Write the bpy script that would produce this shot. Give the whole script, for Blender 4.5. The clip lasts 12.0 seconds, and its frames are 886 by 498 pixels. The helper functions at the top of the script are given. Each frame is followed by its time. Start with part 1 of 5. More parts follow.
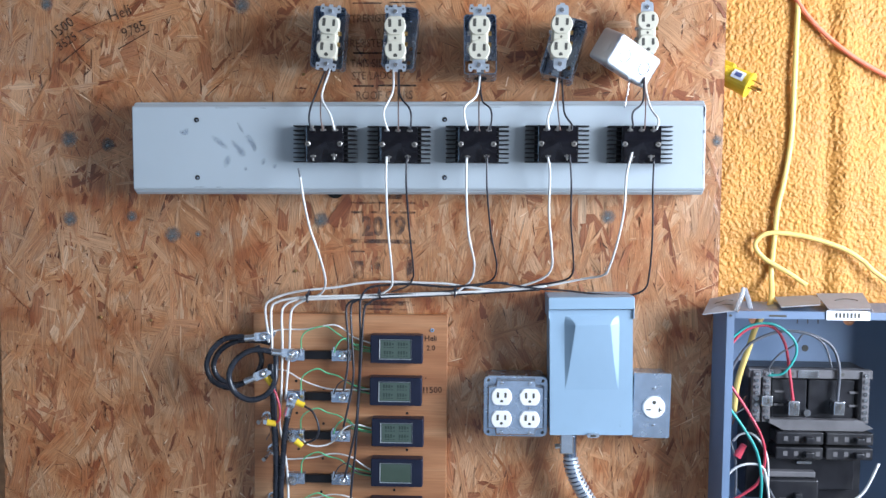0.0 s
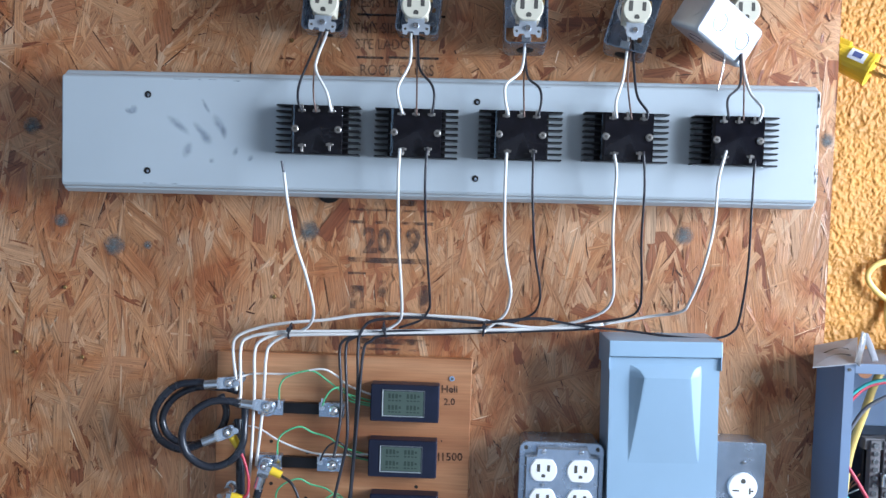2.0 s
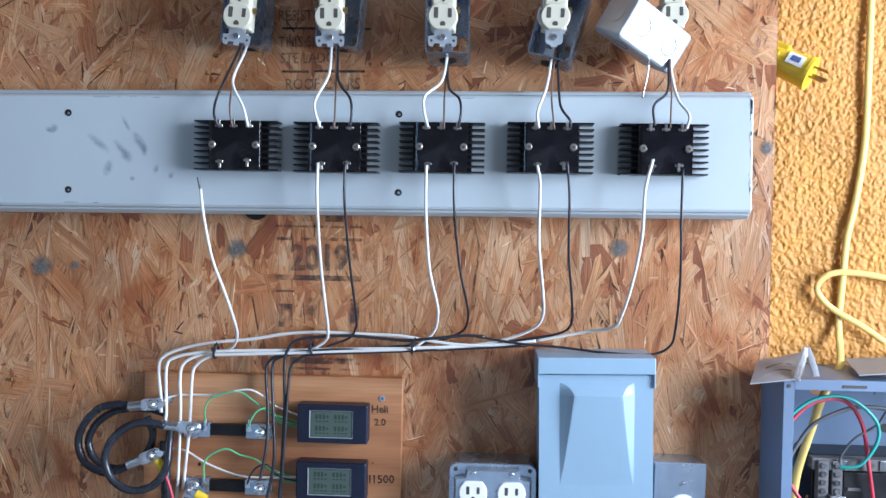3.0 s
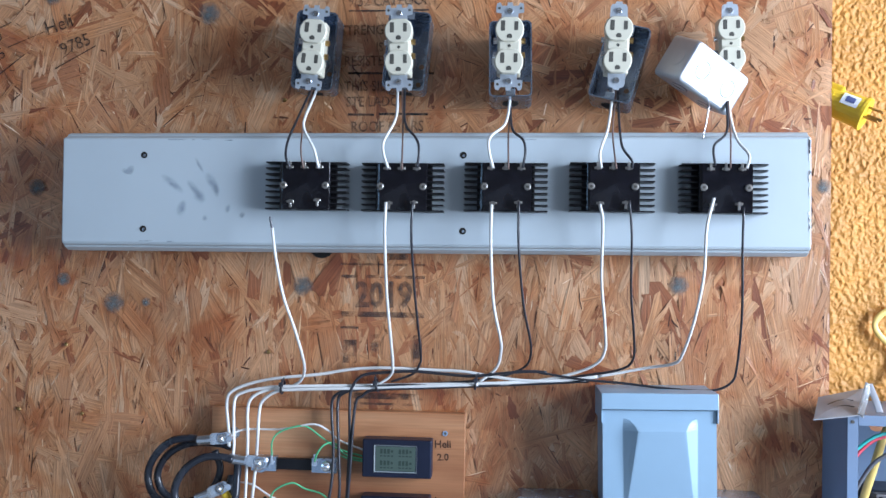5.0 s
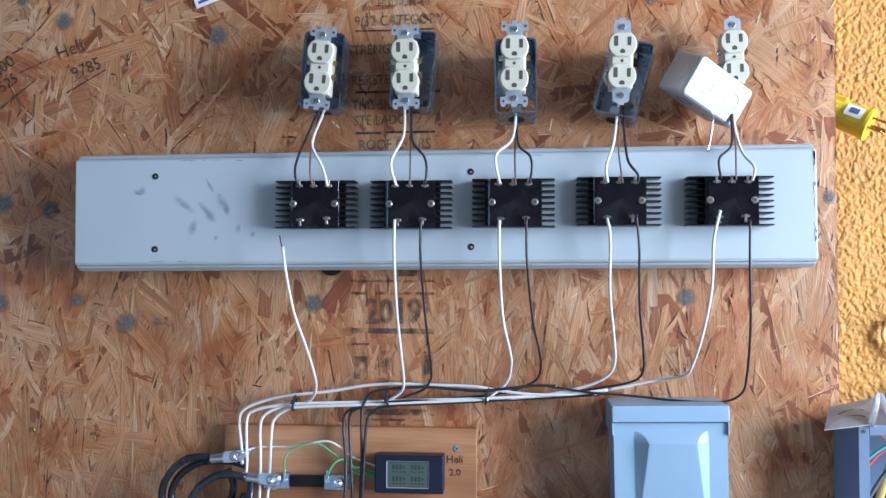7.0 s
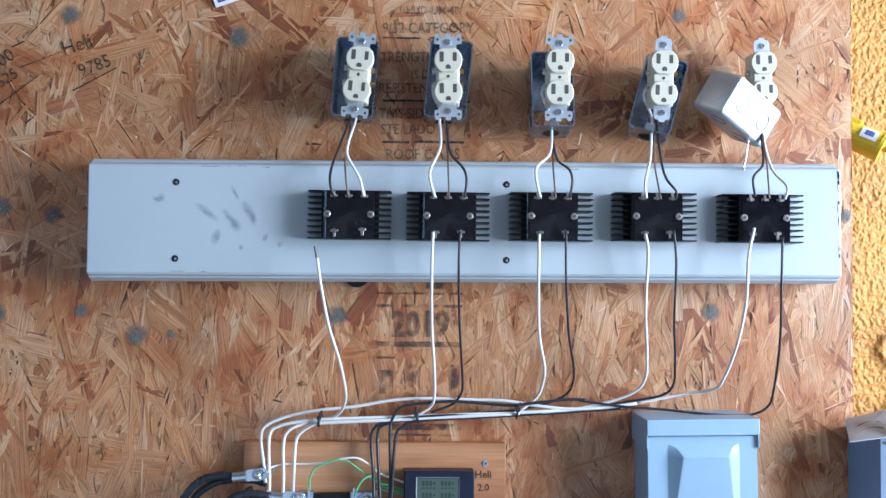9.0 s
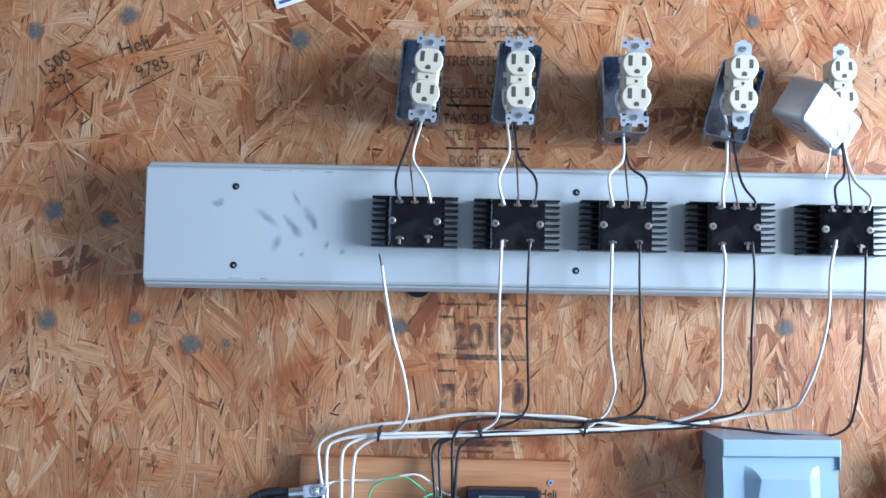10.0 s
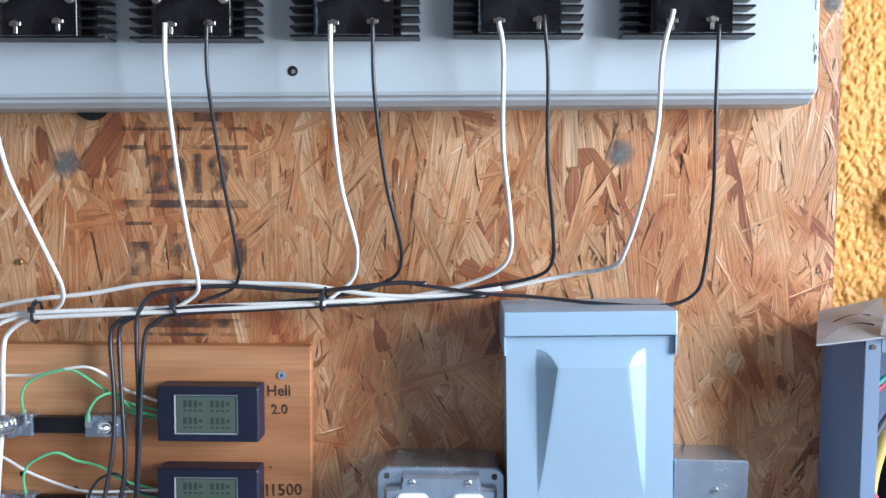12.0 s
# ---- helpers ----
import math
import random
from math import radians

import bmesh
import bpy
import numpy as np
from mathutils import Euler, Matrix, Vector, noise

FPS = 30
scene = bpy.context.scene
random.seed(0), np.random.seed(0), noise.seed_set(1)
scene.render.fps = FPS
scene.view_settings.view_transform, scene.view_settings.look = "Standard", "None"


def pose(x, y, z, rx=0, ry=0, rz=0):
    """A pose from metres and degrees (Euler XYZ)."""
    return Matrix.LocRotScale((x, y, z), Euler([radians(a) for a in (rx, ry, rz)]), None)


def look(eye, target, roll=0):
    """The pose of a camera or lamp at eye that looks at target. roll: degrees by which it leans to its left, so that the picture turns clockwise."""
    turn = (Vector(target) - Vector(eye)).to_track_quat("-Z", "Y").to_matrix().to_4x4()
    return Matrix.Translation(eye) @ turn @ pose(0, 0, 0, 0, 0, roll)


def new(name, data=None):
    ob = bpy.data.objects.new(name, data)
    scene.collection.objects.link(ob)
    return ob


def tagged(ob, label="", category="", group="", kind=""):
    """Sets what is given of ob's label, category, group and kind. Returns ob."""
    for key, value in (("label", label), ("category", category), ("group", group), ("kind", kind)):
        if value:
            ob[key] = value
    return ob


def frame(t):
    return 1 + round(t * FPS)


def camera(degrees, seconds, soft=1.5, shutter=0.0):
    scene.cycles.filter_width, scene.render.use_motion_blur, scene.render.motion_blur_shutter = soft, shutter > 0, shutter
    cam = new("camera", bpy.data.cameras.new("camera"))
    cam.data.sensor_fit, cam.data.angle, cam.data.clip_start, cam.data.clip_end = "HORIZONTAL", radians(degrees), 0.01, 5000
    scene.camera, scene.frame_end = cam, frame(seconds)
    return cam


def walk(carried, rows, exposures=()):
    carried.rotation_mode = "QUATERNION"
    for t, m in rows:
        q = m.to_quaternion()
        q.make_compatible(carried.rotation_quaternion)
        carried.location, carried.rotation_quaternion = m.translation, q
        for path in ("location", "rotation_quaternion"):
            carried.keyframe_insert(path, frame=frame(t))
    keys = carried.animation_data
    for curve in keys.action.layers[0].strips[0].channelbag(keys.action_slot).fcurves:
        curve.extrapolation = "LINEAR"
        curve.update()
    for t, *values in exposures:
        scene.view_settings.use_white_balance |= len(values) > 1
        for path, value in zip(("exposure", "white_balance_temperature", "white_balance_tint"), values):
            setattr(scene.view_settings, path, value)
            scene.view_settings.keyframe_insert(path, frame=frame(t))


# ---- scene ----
cam = camera(53.4, 12.0)
PATH = [
    (0, (0.054, -1.531, 1.603), (-0.021, 0.463, 1.469), 0.5),
    (0.2, (0.064, -1.522, 1.597), (-0.023, 0.472, 1.467), 0.5),
    (0.5, (0.068, -1.492, 1.589), (-0.038, 0.5, 1.446), 0.3),
    (0.8, (0.053, -1.456, 1.582), (-0.056, 0.535, 1.434), 0.4),
    (1, (0.053, -1.409, 1.578), (-0.063, 0.582, 1.436), 0.3),
    (1.2, (0.009, -1.361, 1.576), (-0.075, 0.631, 1.426), 0.3),
    (1.5, (-0.013, -1.276, 1.573), (-0.099, 0.72, 1.469), 1.3),
    (1.8, (-0.027, -1.199, 1.58), (-0.065, 0.799, 1.495), 1.8),
    (2, (-0.018, -1.176, 1.584), (-0.052, 0.822, 1.493), 1.9),
    (2.2, (0.014, -1.167, 1.582), (-0.027, 0.83, 1.491), 1.9),
    (2.5, (0.077, -1.161, 1.58), (-0.017, 0.835, 1.52), 1.6),
    (3, (0.112, -1.143, 1.581), (0.01, 0.854, 1.533), 1.1),
    (3.5, (0.079, -1.155, 1.591), (-0.059, 0.84, 1.584), -0.1),
    (3.7, (0.072, -1.159, 1.576), (-0.083, 0.834, 1.598), -0.1),
    (5.5, (0.058, -1.174, 1.579), (-0.089, 0.821, 1.62), 1.2),
    (6, (0.055, -1.165, 1.58), (-0.091, 0.83, 1.617), 1.1),
    (6.5, (0.059, -1.175, 1.58), (-0.093, 0.818, 1.63), 0.6),
    (7, (0.059, -1.182, 1.579), (-0.109, 0.809, 1.653), 0.2),
    (7.2, (0.062, -1.183, 1.573), (-0.116, 0.807, 1.653), 0.3),
    (8.8, (-0.107, -1.165, 1.587), (-0.044, 0.832, 1.661), 0.6),
    (9, (-0.107, -1.172, 1.592), (-0.058, 0.826, 1.672), 0.7),
    (9.5, (-0.117, -1.175, 1.596), (-0.072, 0.822, 1.704), 0.9),
    (10, (-0.172, -1.132, 1.58), (-0.153, 0.864, 1.703), 1.4),
    (10.2, (-0.168, -1.124, 1.579), (-0.17, 0.872, 1.7), 1.6),
    (10.5, (-0.15, -1.102, 1.578), (-0.16, 0.896, 1.674), 1.7),
    (10.7, (-0.125, -1.074, 1.568), (-0.127, 0.924, 1.668), 1.6),
    (10.8, (-0.104, -1.053, 1.573), (-0.103, 0.946, 1.649), 1.6),
    (11, (-0.052, -0.998, 1.584), (-0.061, 1.002, 1.592), 1.4),
    (11.2, (0.001, -0.941, 1.569), (-0.163, 1.052, 1.544), 0.7),
    (11.5, (0.073, -0.87, 1.547), (-0.168, 1.115, 1.489), 0),
    (11.7, (0.124, -0.846, 1.54), (-0.113, 1.137, 1.441), 0),
    (12, (0.142, -0.793, 1.53), (0.095, 1.2, 1.386), 0.25),
]
walk(cam, [(t, look(eye, target, roll)) for t, eye, target, roll in PATH], [(0, -0.08, 5930, 11), (1.0, 0.02, 5900, 11), (1.5, -0.08, 5820, 10), (2.5, -0.13, 5760, 10), (3.7, -0.2, 5680, 10), (7.2, -0.2, 5630, 10), (8.8, 0.0, 5600, 9), (9.5, 0.06, 5560, 9), (10.0, 0.14, 5520, 9), (10.5, 0.29, 5500, 9), (11.0, 0.17, 5500, 8), (11.5, 0.07, 5600, 8), (12, -0.01, 6150, 10)])

# ---- light ----
world = bpy.data.worlds.new("sky")
scene.world = world
world.use_nodes = True
sky = world.node_tree.nodes.new("ShaderNodeTexSky")
sky.sky_type, sky.sun_disc = "NISHITA", False
sky.sun_elevation, sky.sun_rotation = radians(35), radians(110)
world.node_tree.links.new(sky.outputs[0], world.node_tree.nodes["Background"].inputs[0])
world.node_tree.nodes["Background"].inputs[1].default_value = 0.1


def opening_light(name, eye, target, width, height, watts, colour):
    data = bpy.data.lights.new(name, "AREA")
    data.shape, data.size, data.size_y, data.energy, data.color = "RECTANGLE", width, height, watts, colour
    ob = new(name, data)
    ob.matrix_world = look(eye, target)
    return ob


ROOM_L, ROOM_R, ROOM_BACK, ROOM_TOP = -2.0, 1.75, -3.2, 2.6
opening_light("window_daylight", (ROOM_R + 0.04, -0.98, 1.78), (0, -0.98, 1.78), 0.9, 1.1, 122, (0.865, 0.925, 1.0))
# Unseen slot, narrowed so its bluish light glints on the relays' left edges.
opening_light("side_slot_daylight", (ROOM_L - 0.04, -1.1, 1.8), (0, -1.1, 1.8), 0.3, 0.8, 5.5, (0.42, 0.68, 1.0))
# Low, unseen opening behind the camera, added for fill and reflections in the metal.
opening_light("doorway_daylight", (-0.1, ROOM_BACK - 0.04, 0.85), (-0.1, 0, 0.85), 2.8, 1.5, 10, (0.62, 0.78, 1.0))

# ---- materials ----


def ramp(nt, stops):
    node = nt.nodes.new("ShaderNodeValToRGB")
    els = node.color_ramp.elements
    while len(els) < len(stops):
        els.new(0.5)
    for el, (p, c) in zip(els, stops):
        el.position, el.color = p, (*c, 1)
    return node


def material(name, colour, rough=0.5, metal=0.0, vary=0.12, scale=40.0, grime=0.0, grime_colour=(0.05, 0.045, 0.04), bump=0.1, bump_scale=300.0, coat=0.0, spread=0.0, spec=0.5):
    """A surface with fine grain, larger mottling, patches of grime and fine relief."""
    m = bpy.data.materials.new(name)
    m.use_nodes = True
    nt = m.node_tree
    p = nt.nodes["Principled BSDF"]
    link = nt.links.new
    co = nt.nodes.new("ShaderNodeTexCoord")
    n1 = nt.nodes.new("ShaderNodeTexNoise")
    n1.inputs["Scale"].default_value, n1.inputs["Detail"].default_value = scale, 6
    link(co.outputs["Object"], n1.inputs["Vector"])
    lo = tuple(c * (1 - vary) for c in colour)
    hi = tuple(min(1, c * (1 + vary)) for c in colour)
    r = ramp(nt, [(0.3, lo), (0.7, hi)])
    link(n1.outputs["Fac"], r.inputs[0])
    out = r.outputs[0]
    if spread:
        info = nt.nodes.new("ShaderNodeObjectInfo")
        hsv = nt.nodes.new("ShaderNodeHueSaturation")
        mp = nt.nodes.new("ShaderNodeMapRange")
        mp.inputs["To Min"].default_value, mp.inputs["To Max"].default_value = 1 - spread, 1 + spread
        link(info.outputs["Random"], mp.inputs["Value"])
        link(mp.outputs[0], hsv.inputs["Value"])
        link(out, hsv.inputs["Color"])
        out = hsv.outputs[0]
    if grime:
        n2 = nt.nodes.new("ShaderNodeTexNoise")
        n2.inputs["Scale"].default_value, n2.inputs["Detail"].default_value = scale * 0.35, 8
        link(co.outputs["Object"], n2.inputs["Vector"])
        r2 = ramp(nt, [(0.5, (0, 0, 0)), (0.75, (grime,) * 3)])
        link(n2.outputs["Fac"], r2.inputs[0])
        mix = nt.nodes.new("ShaderNodeMix")
        mix.data_type = "RGBA"
        link(r2.outputs[0], mix.inputs["Factor"])
        link(out, mix.inputs["A"])
        mix.inputs["B"].default_value = (*grime_colour, 1)
        out = mix.outputs["Result"]
    link(out, p.inputs["Base Color"])
    rr = nt.nodes.new("ShaderNodeMapRange")
    rr.inputs["To Min"].default_value, rr.inputs["To Max"].default_value = max(0.03, rough - 0.1), min(1, rough + 0.1)
    link(n1.outputs["Fac"], rr.inputs["Value"])
    link(rr.outputs[0], p.inputs["Roughness"])
    p.inputs["Metallic"].default_value = metal
    p.inputs["Coat Weight"].default_value = coat
    p.inputs["Specular IOR Level"].default_value = spec
    if bump:
        n3 = nt.nodes.new("ShaderNodeTexNoise")
        n3.inputs["Scale"].default_value, n3.inputs["Detail"].default_value = bump_scale, 4
        link(co.outputs["Object"], n3.inputs["Vector"])
        b = nt.nodes.new("ShaderNodeBump")
        b.inputs["Strength"].default_value, b.inputs["Distance"].default_value = bump, 0.001
        link(n3.outputs["Fac"], b.inputs["Height"])
        link(b.outputs[0], p.inputs["Normal"])
    return m


def strand_material(name, stops, dark=0.48):
    """Wood strands: one tone for each strand, with grain along it."""
    m = bpy.data.materials.new(name)
    m.use_nodes = True
    nt = m.node_tree
    p = nt.nodes["Principled BSDF"]
    link = nt.links.new
    geo = nt.nodes.new("ShaderNodeNewGeometry")
    r = ramp(nt, stops)
    link(geo.outputs["Random Per Island"], r.inputs[0])
    uv = nt.nodes.new("ShaderNodeUVMap")
    mp = nt.nodes.new("ShaderNodeMapping")
    mp.inputs["Scale"].default_value = (14, 520, 1)
    link(uv.outputs[0], mp.inputs[0])
    n = nt.nodes.new("ShaderNodeTexNoise")
    n.inputs["Scale"].default_value, n.inputs["Detail"].default_value = 1.0, 5
    link(mp.outputs[0], n.inputs["Vector"])
    g = ramp(nt, [(0.25, (1 - dark,) * 3), (0.5, (0.93,) * 3), (0.75, (1.32,) * 3)])
    link(n.outputs["Fac"], g.inputs[0])
    mix = nt.nodes.new("ShaderNodeMix")
    mix.data_type, mix.blend_type = "RGBA", "MULTIPLY"
    mix.inputs["Factor"].default_value = 1.0
    link(r.outputs[0], mix.inputs["A"])
    link(g.outputs[0], mix.inputs["B"])
    co = nt.nodes.new("ShaderNodeTexCoord")
    big = nt.nodes.new("ShaderNodeTexNoise")
    big.inputs["Scale"].default_value, big.inputs["Detail"].default_value = 5.0, 4
    link(co.outputs["Object"], big.inputs["Vector"])
    bg = ramp(nt, [(0.35, (0.82, 0.80, 0.78)), (0.65, (1.1, 1.07, 1.03))])
    link(big.outputs["Fac"], bg.inputs[0])
    mix2 = nt.nodes.new("ShaderNodeMix")
    mix2.data_type, mix2.blend_type = "RGBA", "MULTIPLY"
    mix2.inputs["Factor"].default_value = 1.0
    link(mix.outputs["Result"], mix2.inputs["A"])
    link(bg.outputs[0], mix2.inputs["B"])
    warm = nt.nodes.new("ShaderNodeTexNoise")
    warm.inputs["Scale"].default_value, warm.inputs["Detail"].default_value = 13.0, 7
    warm.inputs["Distortion"].default_value = 0.6
    link(co.outputs["Object"], warm.inputs["Vector"])
    wr = ramp(nt, [(0.42, (1.03, 1.05, 1.05)), (0.54, (0.98, 0.88, 0.75)), (0.66, (0.80, 0.55, 0.38))])
    link(warm.outputs["Fac"], wr.inputs[0])
    mix3 = nt.nodes.new("ShaderNodeMix")
    mix3.data_type, mix3.blend_type = "RGBA", "MULTIPLY"
    mix3.inputs["Factor"].default_value = 1.0
    link(mix2.outputs["Result"], mix3.inputs["A"])
    link(wr.outputs[0], mix3.inputs["B"])
    # short dark flecks along the grain
    mp4 = nt.nodes.new("ShaderNodeMapping")
    mp4.inputs["Scale"].default_value = (70, 620, 1)
    link(uv.outputs[0], mp4.inputs[0])
    fleck = nt.nodes.new("ShaderNodeTexNoise")
    fleck.inputs["Scale"].default_value, fleck.inputs["Detail"].default_value = 1.0, 3
    link(mp4.outputs[0], fleck.inputs["Vector"])
    fr = ramp(nt, [(0.30, (0.42, 0.30, 0.22)), (0.38, (1.0, 1.0, 1.0))])
    link(fleck.outputs["Fac"], fr.inputs[0])
    mix4 = nt.nodes.new("ShaderNodeMix")
    mix4.data_type, mix4.blend_type = "RGBA", "MULTIPLY"
    mix4.inputs["Factor"].default_value = 1.0
    link(mix3.outputs["Result"], mix4.inputs["A"])
    link(fr.outputs[0], mix4.inputs["B"])
    link(mix4.outputs["Result"], p.inputs["Base Color"])
    p.inputs["Roughness"].default_value, p.inputs["Specular IOR Level"].default_value = 0.38, 0.6
    b = nt.nodes.new("ShaderNodeBump")
    b.inputs["Strength"].default_value, b.inputs["Distance"].default_value = 0.5, 0.0009
    link(n.outputs["Fac"], b.inputs["Height"])
    link(b.outputs[0], p.inputs["Normal"])
    return m


def ink_material(name, colour, cover, scale=90, lo=0.35, hi=0.65):
    """Worn ink: it has soaked away in patches, where the surface under it shows."""
    m = bpy.data.materials.new(name)
    m.use_nodes = True
    nt = m.node_tree
    p = nt.nodes["Principled BSDF"]
    p.inputs["Base Color"].default_value, p.inputs["Roughness"].default_value = (*colour, 1), 0.8
    co = nt.nodes.new("ShaderNodeTexCoord")
    n = nt.nodes.new("ShaderNodeTexNoise")
    n.inputs["Scale"].default_value, n.inputs["Detail"].default_value = scale, 6
    nt.links.new(co.outputs["Object"], n.inputs["Vector"])
    r = ramp(nt, [(lo, (max(0, cover - 0.35),) * 3), (hi, (min(1, cover + 0.2),) * 3)])
    nt.links.new(n.outputs["Fac"], r.inputs[0])
    nt.links.new(r.outputs[0], p.inputs["Alpha"])
    return m


def soft_stain(name, colour, strength, scale=120):
    """A rubbed mark that fades towards its rim."""
    m = bpy.data.materials.new(name)
    m.use_nodes = True
    nt = m.node_tree
    p = nt.nodes["Principled BSDF"]
    p.inputs["Base Color"].default_value, p.inputs["Roughness"].default_value = (*colour, 1), 0.7
    co = nt.nodes.new("ShaderNodeTexCoord")
    mp = nt.nodes.new("ShaderNodeMapping")
    mp.inputs["Location"].default_value, mp.inputs["Scale"].default_value = (-1, 0, -1), (2, 0, 2)
    nt.links.new(co.outputs["Generated"], mp.inputs[0])
    g = nt.nodes.new("ShaderNodeTexGradient")
    g.gradient_type = "SPHERICAL"
    nt.links.new(mp.outputs[0], g.inputs[0])
    n = nt.nodes.new("ShaderNodeTexNoise")
    n.inputs["Scale"].default_value, n.inputs["Detail"].default_value = scale, 4
    nt.links.new(co.outputs["Object"], n.inputs["Vector"])
    r = ramp(nt, [(0.3, (0.25,) * 3), (0.65, (1.0,) * 3)])
    nt.links.new(n.outputs["Fac"], r.inputs[0])
    a = nt.nodes.new("ShaderNodeMath")
    a.operation = "MULTIPLY"
    nt.links.new(g.outputs["Fac"], a.inputs[0])
    nt.links.new(r.outputs[0], a.inputs[1])
    b = nt.nodes.new("ShaderNodeMath")
    b.operation, b.use_clamp = "MULTIPLY", True
    nt.links.new(a.outputs[0], b.inputs[0])
    b.inputs[1].default_value = strength
    nt.links.new(b.outputs[0], p.inputs["Alpha"])
    return m


M_SMUDGE = soft_stain("rail_smudge", (0.16, 0.22, 0.33), 0.27, 260)
M_KNOT = soft_stain("grey_knot_stain", (0.15, 0.16, 0.158), 1.0)
STRANDS = [(0.0, (0.20, 0.068, 0.032)), (0.05, (0.32, 0.122, 0.054)), (0.13, (0.42, 0.190, 0.088)), (0.35, (0.465, 0.235, 0.115)), (0.62, (0.505, 0.272, 0.138)), (0.90, (0.53, 0.302, 0.166)), (1.0, (0.60, 0.39, 0.245))]
M_STRAND = strand_material("osb_strands", STRANDS)
# Mostly dark: shadow lines between strands put into colour, plus pale splinters.
M_SLIVER = strand_material("osb_slivers_and_shade", [(0.0, (0.05, 0.02, 0.01)), (0.72, (0.15, 0.055, 0.024)), (0.8, (0.7, 0.52, 0.36)), (1.0, (0.85, 0.68, 0.5))])
M_OSB = material("osb_core", (0.36, 0.19, 0.09), 0.7, vary=0.3, scale=60)
M_INK = ink_material("stamp_ink", (0.03, 0.028, 0.03), 0.62)
M_INK_WORN = ink_material("worn_stamp_ink", (0.045, 0.038, 0.038), 0.58, 70, 0.36, 0.62)
M_INK_FAINT = ink_material("faded_stamp_ink", (0.075, 0.048, 0.042), 0.27, 60, 0.38, 0.62)
M_MARKER = ink_material("marker_ink", (0.015, 0.012, 0.012), 0.9)
M_SCUFF = ink_material("scuff", (0.16, 0.20, 0.28), 0.18, 140, 0.42, 0.7)
M_FOAM = material("spray_foam", (0.53, 0.245, 0.042), 0.6, vary=0.12, scale=25, grime=0.25, grime_colour=(0.44, 0.175, 0.028), bump=0.9, bump_scale=260)
M_RAIL = material("grey_white_paint", (0.445, 0.503, 0.54), 0.42, vary=0.03, scale=9, grime=0.06, bump=0.03, bump_scale=60)
M_BLACK = material("black_anodised", (0.008, 0.008, 0.010), 0.36, spec=0.25, vary=0.3, grime=0.1, grime_colour=(0.04, 0.04, 0.045), bump=0.05)
M_RELAY = material("black_epoxy", (0.005, 0.005, 0.008), 0.13, spec=0.38, vary=0.4, scale=70, grime=0.35, grime_colour=(0.045, 0.047, 0.052), bump=0.8, bump_scale=85)
M_STEEL = material("zinc_steel", (0.70, 0.73, 0.77), 0.24, 1.0, 0.10, 70, grime=0.12, grime_colour=(0.4, 0.4, 0.42), bump=0.06)
M_GALV = material("galvanised_steel", (0.44, 0.51, 0.61), 0.25, 0.84, 0.10, 55, grime=0.15, grime_colour=(0.36, 0.40, 0.45), bump=0.08, spread=0.06)
# Galvanised steel darkened all over to carry the shade inside the boxes.
M_BOX = material("shaded_box_steel", (0.25, 0.305, 0.395), 0.26, 0.86, 0.2, 60, grime=0.2, grime_colour=(0.2, 0.23, 0.28), bump=0.08)
# Paler copy: window light on the loose box is put into its colour.
M_ZINC = material("lit_box_zinc", (0.46, 0.49, 0.53), 0.42, 0.72, 0.06, 60, bump=0.05)
M_TIN = material("weathered_sheet_steel", (0.28, 0.29, 0.32), 0.5, 0.0, 0.12, 40, grime=0.4, grime_colour=(0.25, 0.24, 0.24))
M_STRAP = material("plated_strap", (0.58, 0.64, 0.71), 0.38, 0.7, 0.12, 80, grime=0.2, grime_colour=(0.3, 0.32, 0.35), bump=0.05)
M_TERM = material("nickel_terminal", (0.36, 0.345, 0.325), 0.34, 0.9, 0.2, 90, grime=0.4, grime_colour=(0.14, 0.12, 0.10), bump=0.1)
M_BRASS = material("brass", (0.40, 0.27, 0.11), 0.35, 1.0, 0.15)
M_COPPER = material("copper", (0.55, 0.27, 0.15), 0.4, 1.0, 0.15)
M_CREAM = material("ivory_plastic", (0.58, 0.555, 0.45), 0.35, vary=0.04, grime=0.12, grime_colour=(0.45, 0.42, 0.33), bump=0.02, spread=0.05)
M_WHITE = material("white_plastic", (0.82, 0.82, 0.81), 0.32, vary=0.03, bump=0.02)
# Shade inside slots and holes as flat dark plates; also a rivet and print.
M_SLOT = material("slot_shade_and_print", (0.06, 0.056, 0.047), 0.7, vary=0.2)
M_WIRE_W = material("white_insulation", (0.68, 0.68, 0.67), 0.36, vary=0.05, grime=0.12, grime_colour=(0.45, 0.43, 0.4), bump=0.03, spread=0.05)
M_WIRE_K = material("black_insulation", (0.020, 0.021, 0.028), 0.33, vary=0.2, bump=0.03)
M_WIRE_B = material("brown_wire", (0.16, 0.10, 0.08), 0.45, vary=0.2)
M_CABLE = material("black_rubber_cable", (0.018, 0.021, 0.030), 0.27, vary=0.25, grime=0.2, grime_colour=(0.07, 0.07, 0.08), bump=0.06)
M_GREEN = material("green_insulation", (0.10, 0.42, 0.20), 0.38, vary=0.1)
M_TEAL = material("teal_insulation", (0.05, 0.36, 0.33), 0.38, vary=0.1)
M_RED = material("red_insulation", (0.50, 0.05, 0.08), 0.36, vary=0.1)
M_GREY_W = material("grey_insulation", (0.10, 0.105, 0.12), 0.36, vary=0.15)
M_YELLOW = material("yellow_plastic", (0.80, 0.55, 0.03), 0.36, vary=0.06, grime=0.1, grime_colour=(0.4, 0.25, 0.03))
